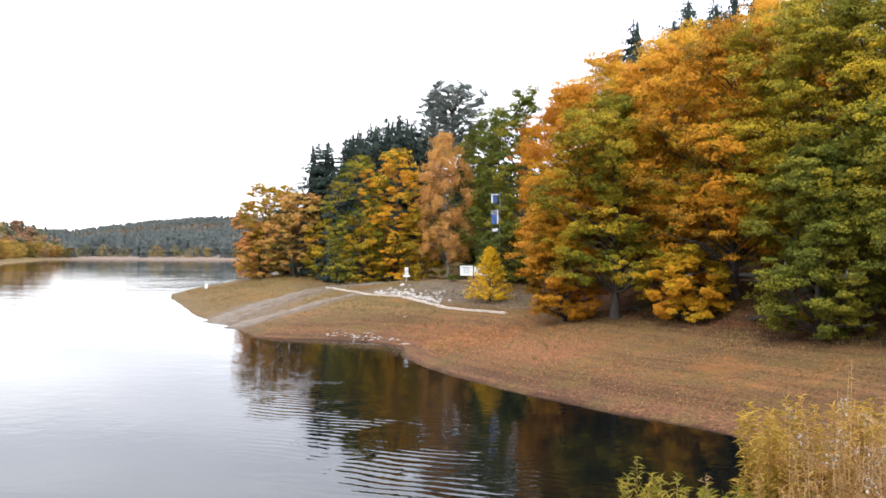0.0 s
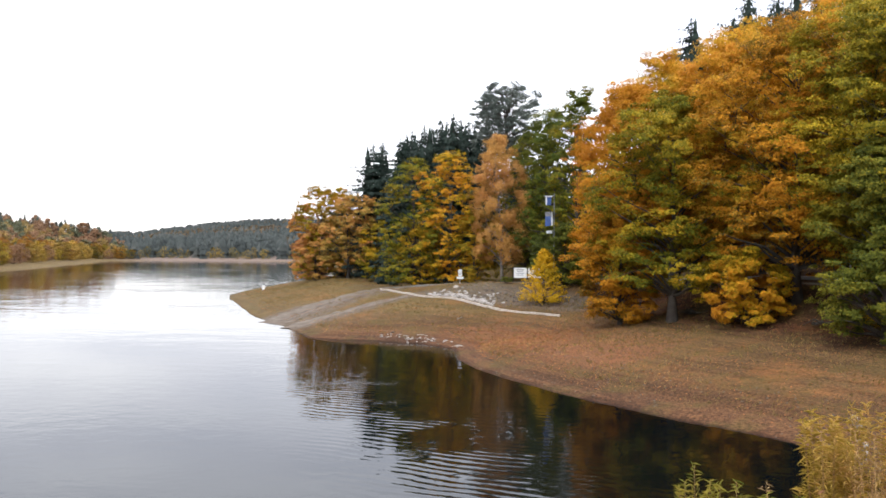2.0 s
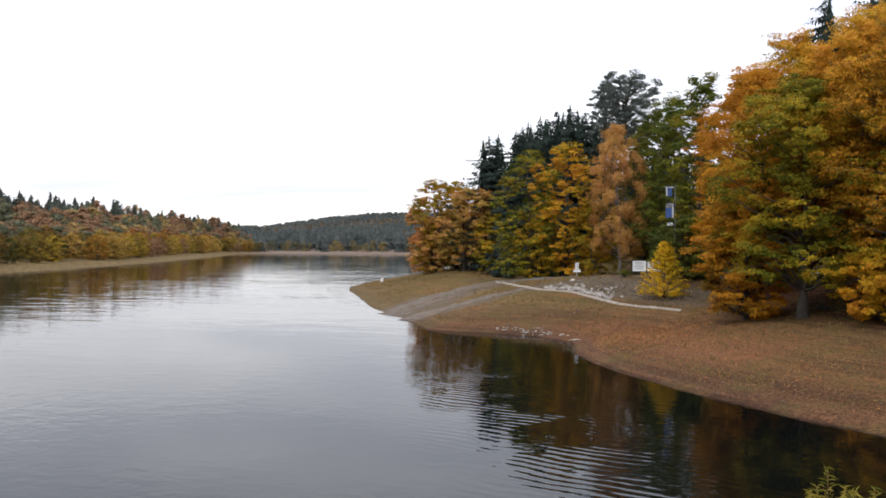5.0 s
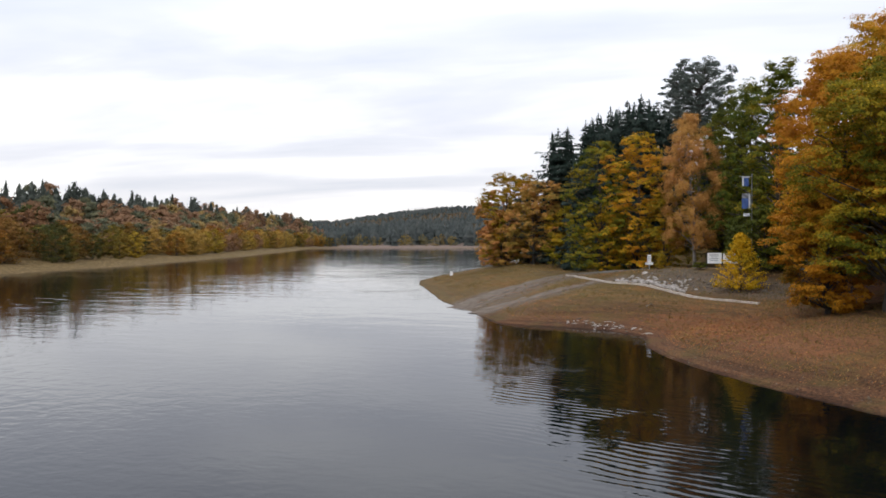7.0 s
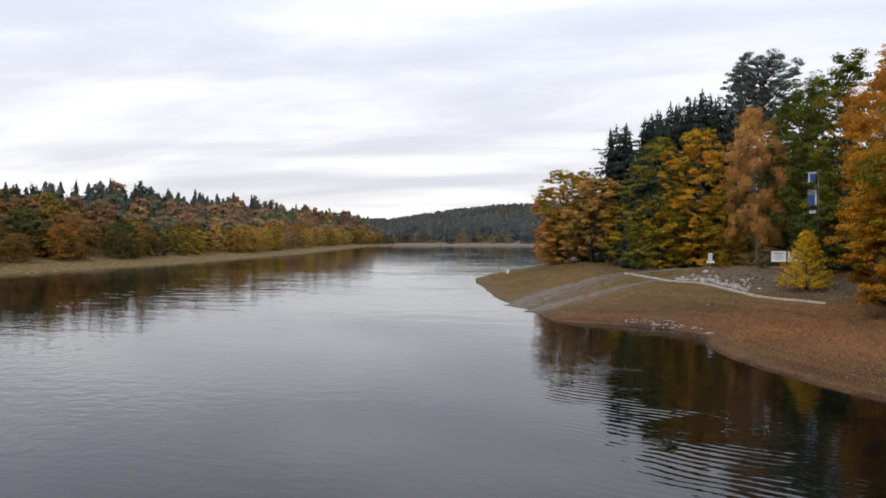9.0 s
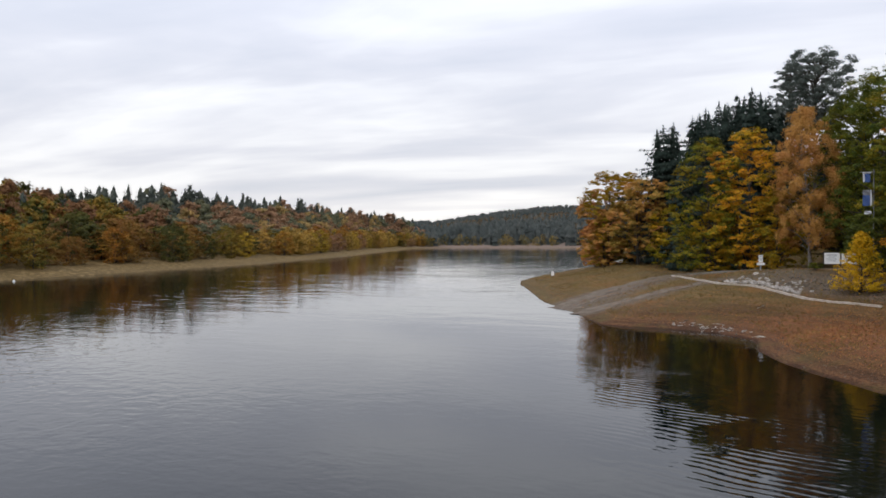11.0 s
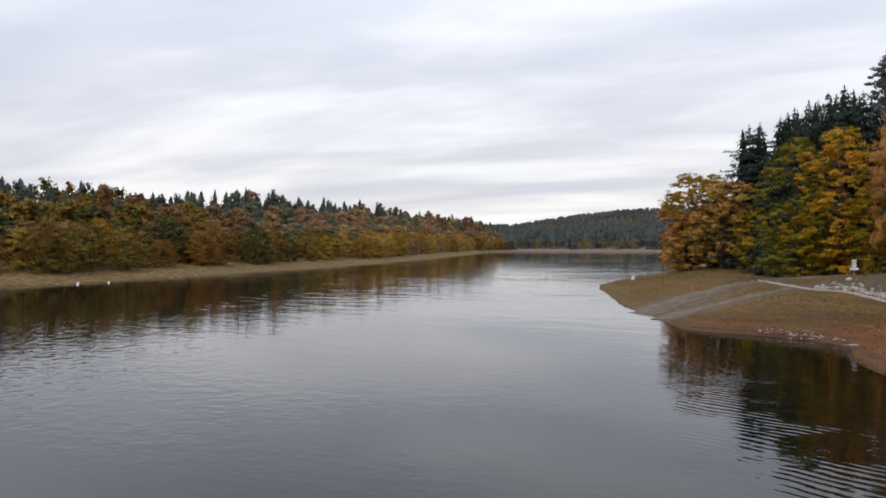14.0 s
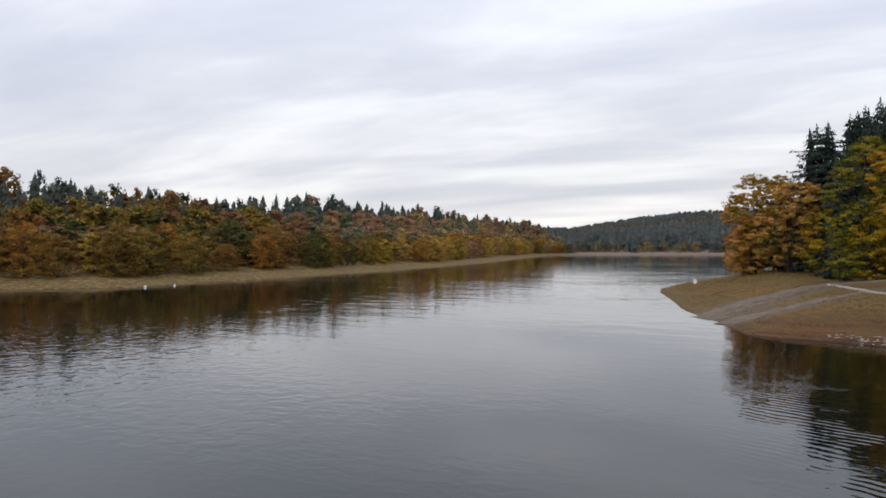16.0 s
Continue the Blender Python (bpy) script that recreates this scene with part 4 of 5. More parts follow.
def mesh_arrays(me):
    """A mesh's points and triangles as arrays; the mesh itself goes."""
    co, ix = np.zeros(len(me.vertices) * 3), np.zeros(len(me.loops), np.int32)
    me.vertices.foreach_get("co", co)
    me.loops.foreach_get("vertex_index", ix)
    bpy.data.meshes.remove(me)
    return co.reshape(-1, 3), ix.reshape(-1, 3).astype(np.int64)


def tuft_cores(rng, centres, radius):
    """Uneven dense tufts, eight faces each, where the leaves stand too thick to see through."""
    octa = np.array([(1, 0, 0), (0, 1, 0), (-1, 0, 0), (0, -1, 0), (0, 0, 0.7), (0, 0, -0.5)])
    sides = np.array([(0, 1, 4), (1, 2, 4), (2, 3, 4), (3, 0, 4), (1, 0, 5), (2, 1, 5), (3, 2, 5), (0, 3, 5)])
    k = len(centres)
    verts = centres[:, None] + octa[None] * radius * rng.uniform(0.55, 1.25, (k, 6, 1)) + rng.normal(size=(k, 6, 3)) * 0.15 * radius
    return verts.reshape(-1, 3), (np.arange(k)[:, None, None] * 6 + sides[None]).reshape(-1, 3)


def wood_stuff(name, xs, ys, hs, rs, leaf, label, size=1.0, density=0.22, pointed=False, kinds=6, seed=1, most=250):
    """A stretch of wood as one mesh: a few crowns, turned and scaled over the ground."""
    rng = np.random.default_rng(seed)
    base = ground_height(xs, ys)
    kit = []
    for _ in range(kinds):
        if pointed and density < 0.23:
            pc, pn, pw, ps, _b = conifer_points(rng, 10.0, 2.3, 0.05, 0.95, 0.75)
            few = rng.permutation(len(pc))[:most]
            me = leaves("twigs", pc[few], pn[few], pw[few], ps[few] * 1.5, ps[few] * 0.8, LEAF[leaf], rng, 0.18, 0.1, spruce_tiers(rng, 10.0, 1.3, 0.04, 8, 8, 1.6))
            kit.append(mesh_arrays(me))
        elif pointed:
            kit.append(spruce_tiers(rng, 10.0, 2.5, 0.03, 9 if density < 0.4 else 5, 14 if density < 0.4 else 8, 1.3))
        else:
            c, n, way, tufts = crown_points(rng, 9.6, 3.9, 0.02, 0.5, density, 1.0, tier=0.7)
            few = rng.permutation(len(c))[:most]
            me = leaves("sprays", c[few], n[few], None, size, size * 0.7, LEAF[leaf], rng, core=tuft_cores(rng, tufts[::2] * [0.82, 0.82, 0.93], 0.85) if size < 1 else None)
            kit.append(mesh_arrays(me))
    first, second, off = [], [], 0
    for x, y, z, h, r in zip(xs, ys, base, hs, rs):
        c, n = kit[int(rng.integers(kinds))]
        a = rng.uniform(0, 6.283)
        rot = np.array([[math.cos(a), -math.sin(a), 0], [math.sin(a), math.cos(a), 0], [0, 0, 1.0]])
        k = np.array([r / (2.5 if pointed else 4.2)] * 2 + [h / 10.0])
        first.append(c @ rot.T * k + [x, y, z - 0.1])
        second.append(n + off)
        off += len(c)
    c, n = np.concatenate(first), np.concatenate(second)
    return tagged(new(name, tri_mesh(name, c, n, LEAF[leaf])), label, "woodland", kind="stuff")


def place_copies(protos, xs, ys, scales, rng):
    for x, y, s in zip(xs, ys, scales):
        p = protos[int(rng.integers(len(protos)))]
        copy_thing(p, Matrix.Translation((x, y, gz(x, y) - 0.1)) @ Matrix.Rotation(rng.uniform(0, 6.28), 4, "Z") @ Matrix.Diagonal((s, s, s, 1)))


def far_tree(leaf, h, r, x, y, label):
    t, c = broadleaf_meshes(h, r, leaf, 0.02, 0.36, 0.5, 0.40, 1.05)
    return tree_of("broadleaf_tree", t, c, x, y, label, "tree", "trees along the opposite shore")


# front row across the lake, where each tree can be told apart
lx, ly, ls, lrng = scatter(-380, -125, 30, 720, 8.2, 21)
front = (ls > 17) & (ls < 31) & (lx < -120) & (lx / ly < -0.42)
protos = [
    far_tree("far_mixed", 10.0, 4.6, -180.0, 132.0, "rounded tree with olive and golden leaves"),
    far_tree("far_orange", 10.5, 4.4, -186.0, 160.0, "rounded tree with orange autumn leaves"),
    far_tree("far_rust", 9.5, 4.4, -190.0, 190.0, "low tree with rusty orange leaves"),
    far_tree("far_green", 11.0, 4.6, -192.0, 225.0, "rounded tree still in green leaf"),
    far_tree("far_yellow", 9.5, 3.4, -200.0, 270.0, "slender tree with yellow leaves"),
]
fx, fy, fs = lx[front], ly[front], ls[front]
weights = lrng.uniform(0.75, 1.35, len(fx)) * (1 + 0.3 * smooth(150, 90, fy))
beyond = fy > 285
place_copies(protos + [protos[0], protos[2], protos[1], protos[2]], fx[~beyond], fy[~beyond], weights[~beyond], lrng)
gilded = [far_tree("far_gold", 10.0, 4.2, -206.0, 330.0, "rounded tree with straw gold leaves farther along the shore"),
          far_tree("russet_hazed", 9.5, 4.4, -226.0, 395.0, "low russet tree farther along the shore, leaves paled for haze")]
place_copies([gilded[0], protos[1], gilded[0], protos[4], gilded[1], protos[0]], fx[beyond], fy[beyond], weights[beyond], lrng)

lx, ly, ls, lrng = scatter(-500, -125, -40, 800, 9.8, 22)
mid = (ls > 29) & (ls < 190) & (lx < -110) & (lx / np.maximum(ly, 1) < -0.43)
mx, my, ms = lx[mid], ly[mid], ls[mid]
pick = rough2(mx, my, 42.0, 31) + lrng.uniform(-0.3, 0.3, len(mx))
high = smooth(30, 90, ms)
hs = (10.5 + 4.5 * high) * lrng.uniform(0.72, 1.25, len(mx)) * (1 - 0.35 * smooth(690, 740, my)) * (1.04 + 0.10 * smooth(330, 200, my) + 0.20 * smooth(430, 560, my))
ridge = (ms > 72) & (pick > -0.38)
dark = (pick > 0.36) | ridge
seen = (ms < 135) | (my < 320)
mx, my, ms, pick, high, hs, dark = mx[seen], my[seen], ms[seen], pick[seen], high[seen], hs[seen], dark[seen]
rs = np.where(dark, lrng.uniform(2.4, 4.4, len(mx)), lrng.uniform(5.2, 7.6, len(mx)))
tone = lrng.uniform(0, 1, len(mx)) + rough2(mx, my, 60.0, 37) * 0.8
# from about 265 m on, woods take the leaf colours with haze mixed in
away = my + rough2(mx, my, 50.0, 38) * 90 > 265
for name, leaf, lo, hi, label in (
        ("rust_wood", "red", -9, 0.18, "red-brown beeches on the hillside"),
        ("orange_wood", "far_rust", 0.18, 0.40, "rusty orange broadleaf trees on the hillside"),
        ("olive_wood", "far_mixed", 0.40, 0.64, "olive and golden broadleaf trees on the hillside"),
        ("green_wood", "far_green", 0.64, 0.84, "green broadleaf trees on the hillside"),
        ("brown_wood", "wood_mix", 0.84, 9, "brown and gold autumn trees on the hillside")):
    some = (~dark) & (tone >= lo) & (tone < hi) & ~away
    wood_stuff(name, mx[some], my[some], hs[some], rs[some], leaf, label, 0.75, 0.3, seed=len(name), most=760)
# these colours are paled for haze; the tree names only tell hues apart
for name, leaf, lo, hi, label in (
        ("beech_wood", "russet_hazed", -9, 0.34, "russet trees farther along the hillside, leaves paled for haze"),
        ("birch_wood", "straw_hazed", 0.34, 0.46, "straw yellow trees farther along the hillside, leaves paled for haze"),
        ("alder_wood", "grey_green_hazed", 0.46, 9, "grey-green trees farther along the hillside, leaves paled for haze")):
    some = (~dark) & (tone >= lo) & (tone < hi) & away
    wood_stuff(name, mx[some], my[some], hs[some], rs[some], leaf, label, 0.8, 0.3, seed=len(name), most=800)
pines = dark & (lrng.uniform(size=len(mx)) < 0.07)
dark = dark & ~pines
wood_stuff("hilltop_pines", mx[pines], my[pines], hs[pines] * lrng.uniform(0.8, 1.12, pines.sum()), rs[pines] * 1.15, "spruce_hazed",
           "dark rounded pines among the hilltop spruces, needles greyed for haze", 0.7, 0.3, seed=42, most=420)
wood_stuff("hilltop_spruces", mx[dark], my[dark], hs[dark] * lrng.choice([0.6, 0.7, 0.78, 0.85, 0.95], dark.sum()), rs[dark] * 1.3, "spruce_hazed",
           "dark spruces along the hilltop, needles lightened and greyed for haze", 1.5, 0.2, True, seed=43, most=200, kinds=9)

# the far end of the lake
ox, oy, osd, orng = scatter(-720, 140, 600, 1620, 11.5, 23)
seen = (osd > 22) & (oy > 600) & (ox / oy < -0.06) & (ox / oy > -0.45) & ((np.abs(ox / oy + 0.4177) > 0.005) | (oy < 1250))
ox, oy, osd = ox[seen], oy[seen], osd[seen]
edge = (osd < 44) & (orng.uniform(size=len(ox)) < 0.8)
gold = (~edge) & (rough2(ox, oy, 110.0, 33) > 0.06) & (orng.uniform(size=len(ox)) < 0.7)
rest = ~(edge | gold)
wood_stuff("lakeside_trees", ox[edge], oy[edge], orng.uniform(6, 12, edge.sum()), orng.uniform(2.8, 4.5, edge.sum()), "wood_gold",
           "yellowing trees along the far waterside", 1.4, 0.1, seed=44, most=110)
wood_stuff("far_autumn_trees", ox[gold], oy[gold], orng.uniform(11, 15, gold.sum()), np.full(gold.sum(), 5.0), "autumn_hazed",
           "autumn trees among the far conifers, leaves greyed for haze", 2.4, 0.05, seed=45, most=60)
wood_stuff("far_conifers", ox[rest], oy[rest], orng.uniform(12.5, 18, rest.sum()), orng.uniform(4.2, 7.0, rest.sum()), "conifer_hazed",
           "dark conifer forest on the far ridge, needles greyed for haze", 2.8, 0.6, True, seed=46)

# behind the oaks
bx, by, bs, brng = scatter(4, 130, 40, 190, 7.0, 24)
back = (bs > 46) & (bs < 120)
bx, by = bx[back], by[back]
half = brng.uniform(size=len(bx)) < 0.5
wood_stuff("slope_wood", bx[half], by[half], brng.uniform(9, 15, half.sum()), np.full(half.sum(), 4.2), "oak_green",
           "green undergrowth and young trees on the slope", 0.9, 0.25, seed=47, most=280)
wood_stuff("slope_spruces", bx[~half], by[~half], brng.uniform(12, 19, (~half).sum()), np.full((~half).sum(), 3.4), "spruce",
           "young dark spruces on the slope", 1.0, 0.2, True, seed=48)

# ---- built things on the shore ----


def resample(pts, step):
    pts = np.asarray(pts, float)
    seg = np.hypot(*np.diff(pts, axis=0).T)
    run = np.concatenate([[0], np.cumsum(seg)])
    k = np.linspace(0, run[-1], max(2, int(run[-1] / step)))
    return np.stack([np.interp(k, run, pts[:, 0]), np.interp(k, run, pts[:, 1])], 1)


def ribbon(name, pts, width, lift, mat, ragged=0.0, seed=1, step=0.8, across=5):
    """A strip of made ground that follows the land, with its edges turned down."""
    p = resample(pts, step)
    for _ in range(3):
        p[1:-1] = (p[:-2] + 2 * p[1:-1] + p[2:]) / 4
    d = np.gradient(p, axis=0)
    d /= np.hypot(*d.T)[:, None]
    nrm = np.stack([-d[:, 1], d[:, 0]], 1)
    k = len(p)
    w = width * 0.5 * (1 + ragged * (rough2(np.arange(k) * step, np.zeros(k), 2.3, seed) + rough2(np.arange(k) * step, np.zeros(k), 0.9, seed + 1)))
    cols = np.linspace(-1, 1, across)
    xs = p[:, None, 0] + nrm[:, None, 0] * cols[None] * w[:, None]
    ys = p[:, None, 1] + nrm[:, None, 1] * cols[None] * w[:, None]
    zs = ground_height(xs.ravel(), ys.ravel()).reshape(xs.shape)
    zs = np.maximum(zs, zs.mean(1, keepdims=True) - 0.05) + lift
    top = np.stack([xs, ys, zs], -1)
    left, right = top[:, :1].copy(), top[:, -1:].copy()
    left[..., 2] -= lift + 0.35
    right[..., 2] -= lift + 0.35
    g = np.concatenate([left, top, right], 1)
    n = across + 2
    i, j = np.meshgrid(np.arange(k - 1), np.arange(n - 1), indexing="ij")
    f = np.stack([i * n + j, (i + 1) * n + j, (i + 1) * n + j + 1, i * n + j + 1], -1).reshape(-1, 4)[:, ::-1]
    return new(name, sheet(name, g.reshape(-1, 3).tolist(), f.tolist(), mat))


def contour(dist, y0, y1, step):
    """Points at that distance from the waterline up the wooded shore."""
    ys = np.arange(y0, y1, step)
    grid = np.arange(0.0, 80.0, 0.2)
    out = []
    for yy in ys:
        sd = shore_distance(grid, np.full(grid.shape, yy))
        out.append((float(grid[np.argmax(sd > dist)]), float(yy)))
    return out


tagged(ribbon("boat_ramp", [(-25.0, 97.0), (-23.2, 101.0), (-20.1, 110.2), (-15.7, 117.7), (-10.5, 122.9)], 5.4, 0.02, RAMP_GREY, 0.25, 5, 0.5, 9),
       "worn grey gravel boat ramp running into the lake", "boat ramp", kind="structure")
RUT = mottled("rutted_mud", [(0.050, 0.032, 0.018), (0.078, 0.053, 0.033), (0.105, 0.078, 0.052)], 0.9, 0.95, 0.5, 0.03, 9.0, "World")
for shift in (-1.35, 0.1, 1.5):
    tagged(ribbon("wheel_rut", [(-24.2 + shift, 99.5), (-23.2 + shift, 101.0), (-20.1 + shift, 110.2 - 0.5 * shift), (-15.7 + 0.8 * shift, 117.7 - 0.7 * shift), (-11.5 + 0.6 * shift, 122.0 - 0.7 * shift)], 0.5, 0.035, RUT, 1.1, 20 + int(shift * 4), 0.5),
           "muddy wheel rut worn into the gravel ramp", "rut", kind="structure")
tagged(ribbon("wheel_track", [(-20.2, 92.6), (-16.1, 99.9), (-11.1, 104.9), (-6.6, 108.2)], 2.6, 0.02, RAMP_GREY, 0.5, 9, 0.5),
       "narrow worn gravel track beside the ramp", "track", kind="structure")
tagged(ribbon("road", contour(31.0, 42, 114, 4.0) + [(-3.5, 117.5), (-10.0, 124.0)], 3.6, 0.06, ASPHALT, 0.12, 13),
       "narrow grey lakeside road under the trees", "road", kind="structure")


def kerb():
    p = resample([(-12.8, 120.4), (-9.0, 111.5), (-5.8, 104.7), (3.4, 91.1), (9.3, 84.3)], 1.1)
    d = np.gradient(p, axis=0)
    d /= np.hypot(*d.T)[:, None]
    ob = thing("kerb", (float(p[0, 0]), float(p[0, 1]), gz(*p[0])), "pale concrete kerb along the foot of the stone bank", "kerb")
    bm = bmesh.new()
    box(bm, 0, 0, 0, 1.08, 0.26, 0.4, 0, 0.03)
    me = bm_mesh("kerb_stone", bm, CONCRETE)
    rng = np.random.default_rng(5)
    for (x, y), (dx, dy) in zip(p, d):
        k = part("kerb_stone", me, ob)
        nearby = max(gz(x, y), gz(x + dx * 0.5, y + dy * 0.5), gz(x - dx * 0.5, y - dy * 0.5))
        slope = gz(x + dx * 0.5, y + dy * 0.5) - gz(x - dx * 0.5, y - dy * 0.5)
        base = Vector(ob.matrix_basis.translation)
        k.matrix_basis = (Matrix.Translation(Vector((x, y, nearby - 0.02 + rng.uniform(-0.02, 0.03))) - base)
                          @ Matrix.Rotation(math.atan2(dy, dx) + rng.uniform(-0.04, 0.04), 4, "Z") @ Matrix.Rotation(-math.atan(slope), 4, "Y"))
    return ob


kerb()


def rock_mesh(name, mat, seed):
    bm = bmesh.new()
    bmesh.ops.create_icosphere(bm, subdivisions=1, radius=0.5)
    rng = random.Random(seed)
    for v in bm.verts:
        v.co *= rng.uniform(0.72, 1.15)
        v.co.z *= 0.62
        v.co.x *= 1.2
    return bm_mesh(name, bm, mat)


ROCKS_PALE = [rock_mesh("stone", STONE_PALE, s) for s in range(4)]
ROCKS_GREY = [rock_mesh("stone", STONE_GREY, s) for s in range(10, 14)]


def stone_bank():
    ob = thing("stone_bank", (0.0, 98.0, gz(0, 98)), "bank of loose pale and grey riprap stones above the kerb", "stone bank")
    rng = np.random.default_rng(8)
    base = ob.matrix_basis.translation

    def put(x, y, s, kinds):
        k = part("stone", kinds[int(rng.integers(4))], ob)
        k.matrix_basis = (Matrix.Translation(Vector((x, y, gz(x, y) + 0.06 * s)) - base) @ Euler(rng.uniform(-0.5, 0.5, 3).tolist() + []).to_matrix().to_4x4()
                          @ Matrix.Rotation(rng.uniform(0, 6.3), 4, "Z") @ Matrix.Diagonal((s, s * rng.uniform(0.7, 1.1), s * rng.uniform(0.7, 1.2), 1)))

    a, b = np.array([-6.0, 105.9]), np.array([2.4, 92.9])
    across = np.array([0.80, 0.60])
    for _ in range(200):
        k = rng.uniform()
        off = 0.7 + rng.exponential(0.8) * (1.4 - k)
        x, y = a + (b - a) * k + across * min(off, 4.5)
        put(x, y, rng.uniform(0.3, 0.75), ROCKS_PALE if rng.uniform() < 0.75 else ROCKS_GREY)
    c, d = np.array([1.4, 95.0]), np.array([3.6, 99.8])
    for _ in range(26):
        x, y = c + (d - c) * rng.uniform() + rng.normal(size=2) * 0.3
        put(x, y, rng.uniform(0.2, 0.45), ROCKS_PALE)
    e, f = np.array([-1.0, 99.5]), np.array([11.0, 86.5])
    for _ in range(140):
        x, y = e + (f - e) * rng.uniform() + across * rng.uniform(0.2, 6.0)
        put(x, y, rng.uniform(0.2, 0.55), ROCKS_GREY)


stone_bank()


def shore_stones():
    rng = np.random.default_rng(18)
    for i in range(30):
        k = rng.uniform()
        x, y = -9.0 + 7.6 * k + rng.normal() * 0.25, 83.2 - 5.6 * k ** 1.4 + rng.normal() * 0.45
        s = rng.uniform(0.18, 0.42)
        ob = new("shore_stone", (ROCKS_PALE if rng.uniform() < 0.7 else ROCKS_GREY)[int(rng.integers(4))])
        ob.matrix_basis = (Matrix.Translation((x, y, max(gz(x, y), -0.05) + 0.08 * s)) @ Matrix.Rotation(rng.uniform(0, 6.3), 4, "Z")
                           @ Matrix.Diagonal((s, s * 0.8, s * 0.8, 1)))
        tagged(ob, "pale weathered stone lying at the waterline", "stone", "stones at the waterline")
    for i in range(30):
        x, y = -5.0 + rng.normal() * 1.1, 80.8 + rng.normal() * 0.6
        y -= 0.45 * (x + 5.0)
        s = rng.uniform(0.16, 0.40)
        ob = new("shore_stone", ROCKS_PALE[int(rng.integers(4))])
        ob.matrix_basis = (Matrix.Translation((x, y, max(gz(x, y), -0.05) + 0.05 * s)) @ Matrix.Rotation(rng.uniform(0, 6.3), 4, "Z")
                           @ Matrix.Diagonal((s * 1.5, s * 0.5, s * 0.5, 1)))
        tagged(ob, "flat pale slab of stone lying on the lower beach", "stone", "stones at the waterline")


shore_stones()


def plate(name, parent, w, h, thick, x, y, z, mat, label="", bevel=0.015):
    bm = bmesh.new()
    box(bm, 0, 0, 0, w, thick, h, 0, bevel)
    ob = part(name, bm_mesh(name, bm, mat), parent, label)
    ob.matrix_basis = Matrix.Translation((x, y, z))
    return ob


def post_mesh(name, radius, height, mat):
    bm = bmesh.new()
    bmesh.ops.create_cone(bm, segments=12, radius1=radius, radius2=radius, depth=height, cap_ends=True, matrix=Matrix.Translation((0, 0, height / 2)))
    return bm_mesh(name, bm, mat)


def notice_sign(x, y):
    ob = thing("notice_sign", (x, y, gz(x, y) - 0.15), "white notice sign with two plates on a steel post", "sign")
    part("post", post_mesh("post", 0.045, 2.1, GREY_METAL), ob)
    up = plate("upper_plate", ob, 0.52, 0.95, 0.03, 0, -0.065, 1.66, WHITE_PAINT)
    for i in range(4):
        plate("text_bar", up, 0.40, 0.05, 0.006, 0.0, -0.019, 0.26 - 0.16 * i, PRINT_GREY, bevel=0)
    plate("lower_plate", ob, 1.0, 0.32, 0.03, 0, -0.065, 0.98, WHITE_PAINT)


notice_sign(-1.0, 112.2)


def info_board(x, y):
    ob = thing("information_board", (x, y, gz(x, y) - 0.2), "white information board with two panels on wooden posts", "information board")
    for px in (-1.0, 0.93, 2.8):
        k = part("post", post_mesh("post", 0.07, 2.3, BARK), ob)
        k.matrix_basis = Matrix.Translation((px, 0.06, 0))
    for px in (-0.02, 1.88):
        pan = plate("panel", ob, 1.74, 1.36, 0.05, px, -0.05, 1.55, WHITE_PAINT)
        for i, wdt in enumerate((1.1, 0.8, 1.2, 0.9)):
            plate("text_bar", pan, wdt, 0.07 if i else 0.11, 0.008, -0.05, -0.03, 0.42 - 0.24 * i, PRINT_GREY, bevel=0)
    plate("top_rail", ob, 3.9, 0.09, 0.10, 0.92, 0.02, 2.30, BARK)


info_board(7.2, 109.5)


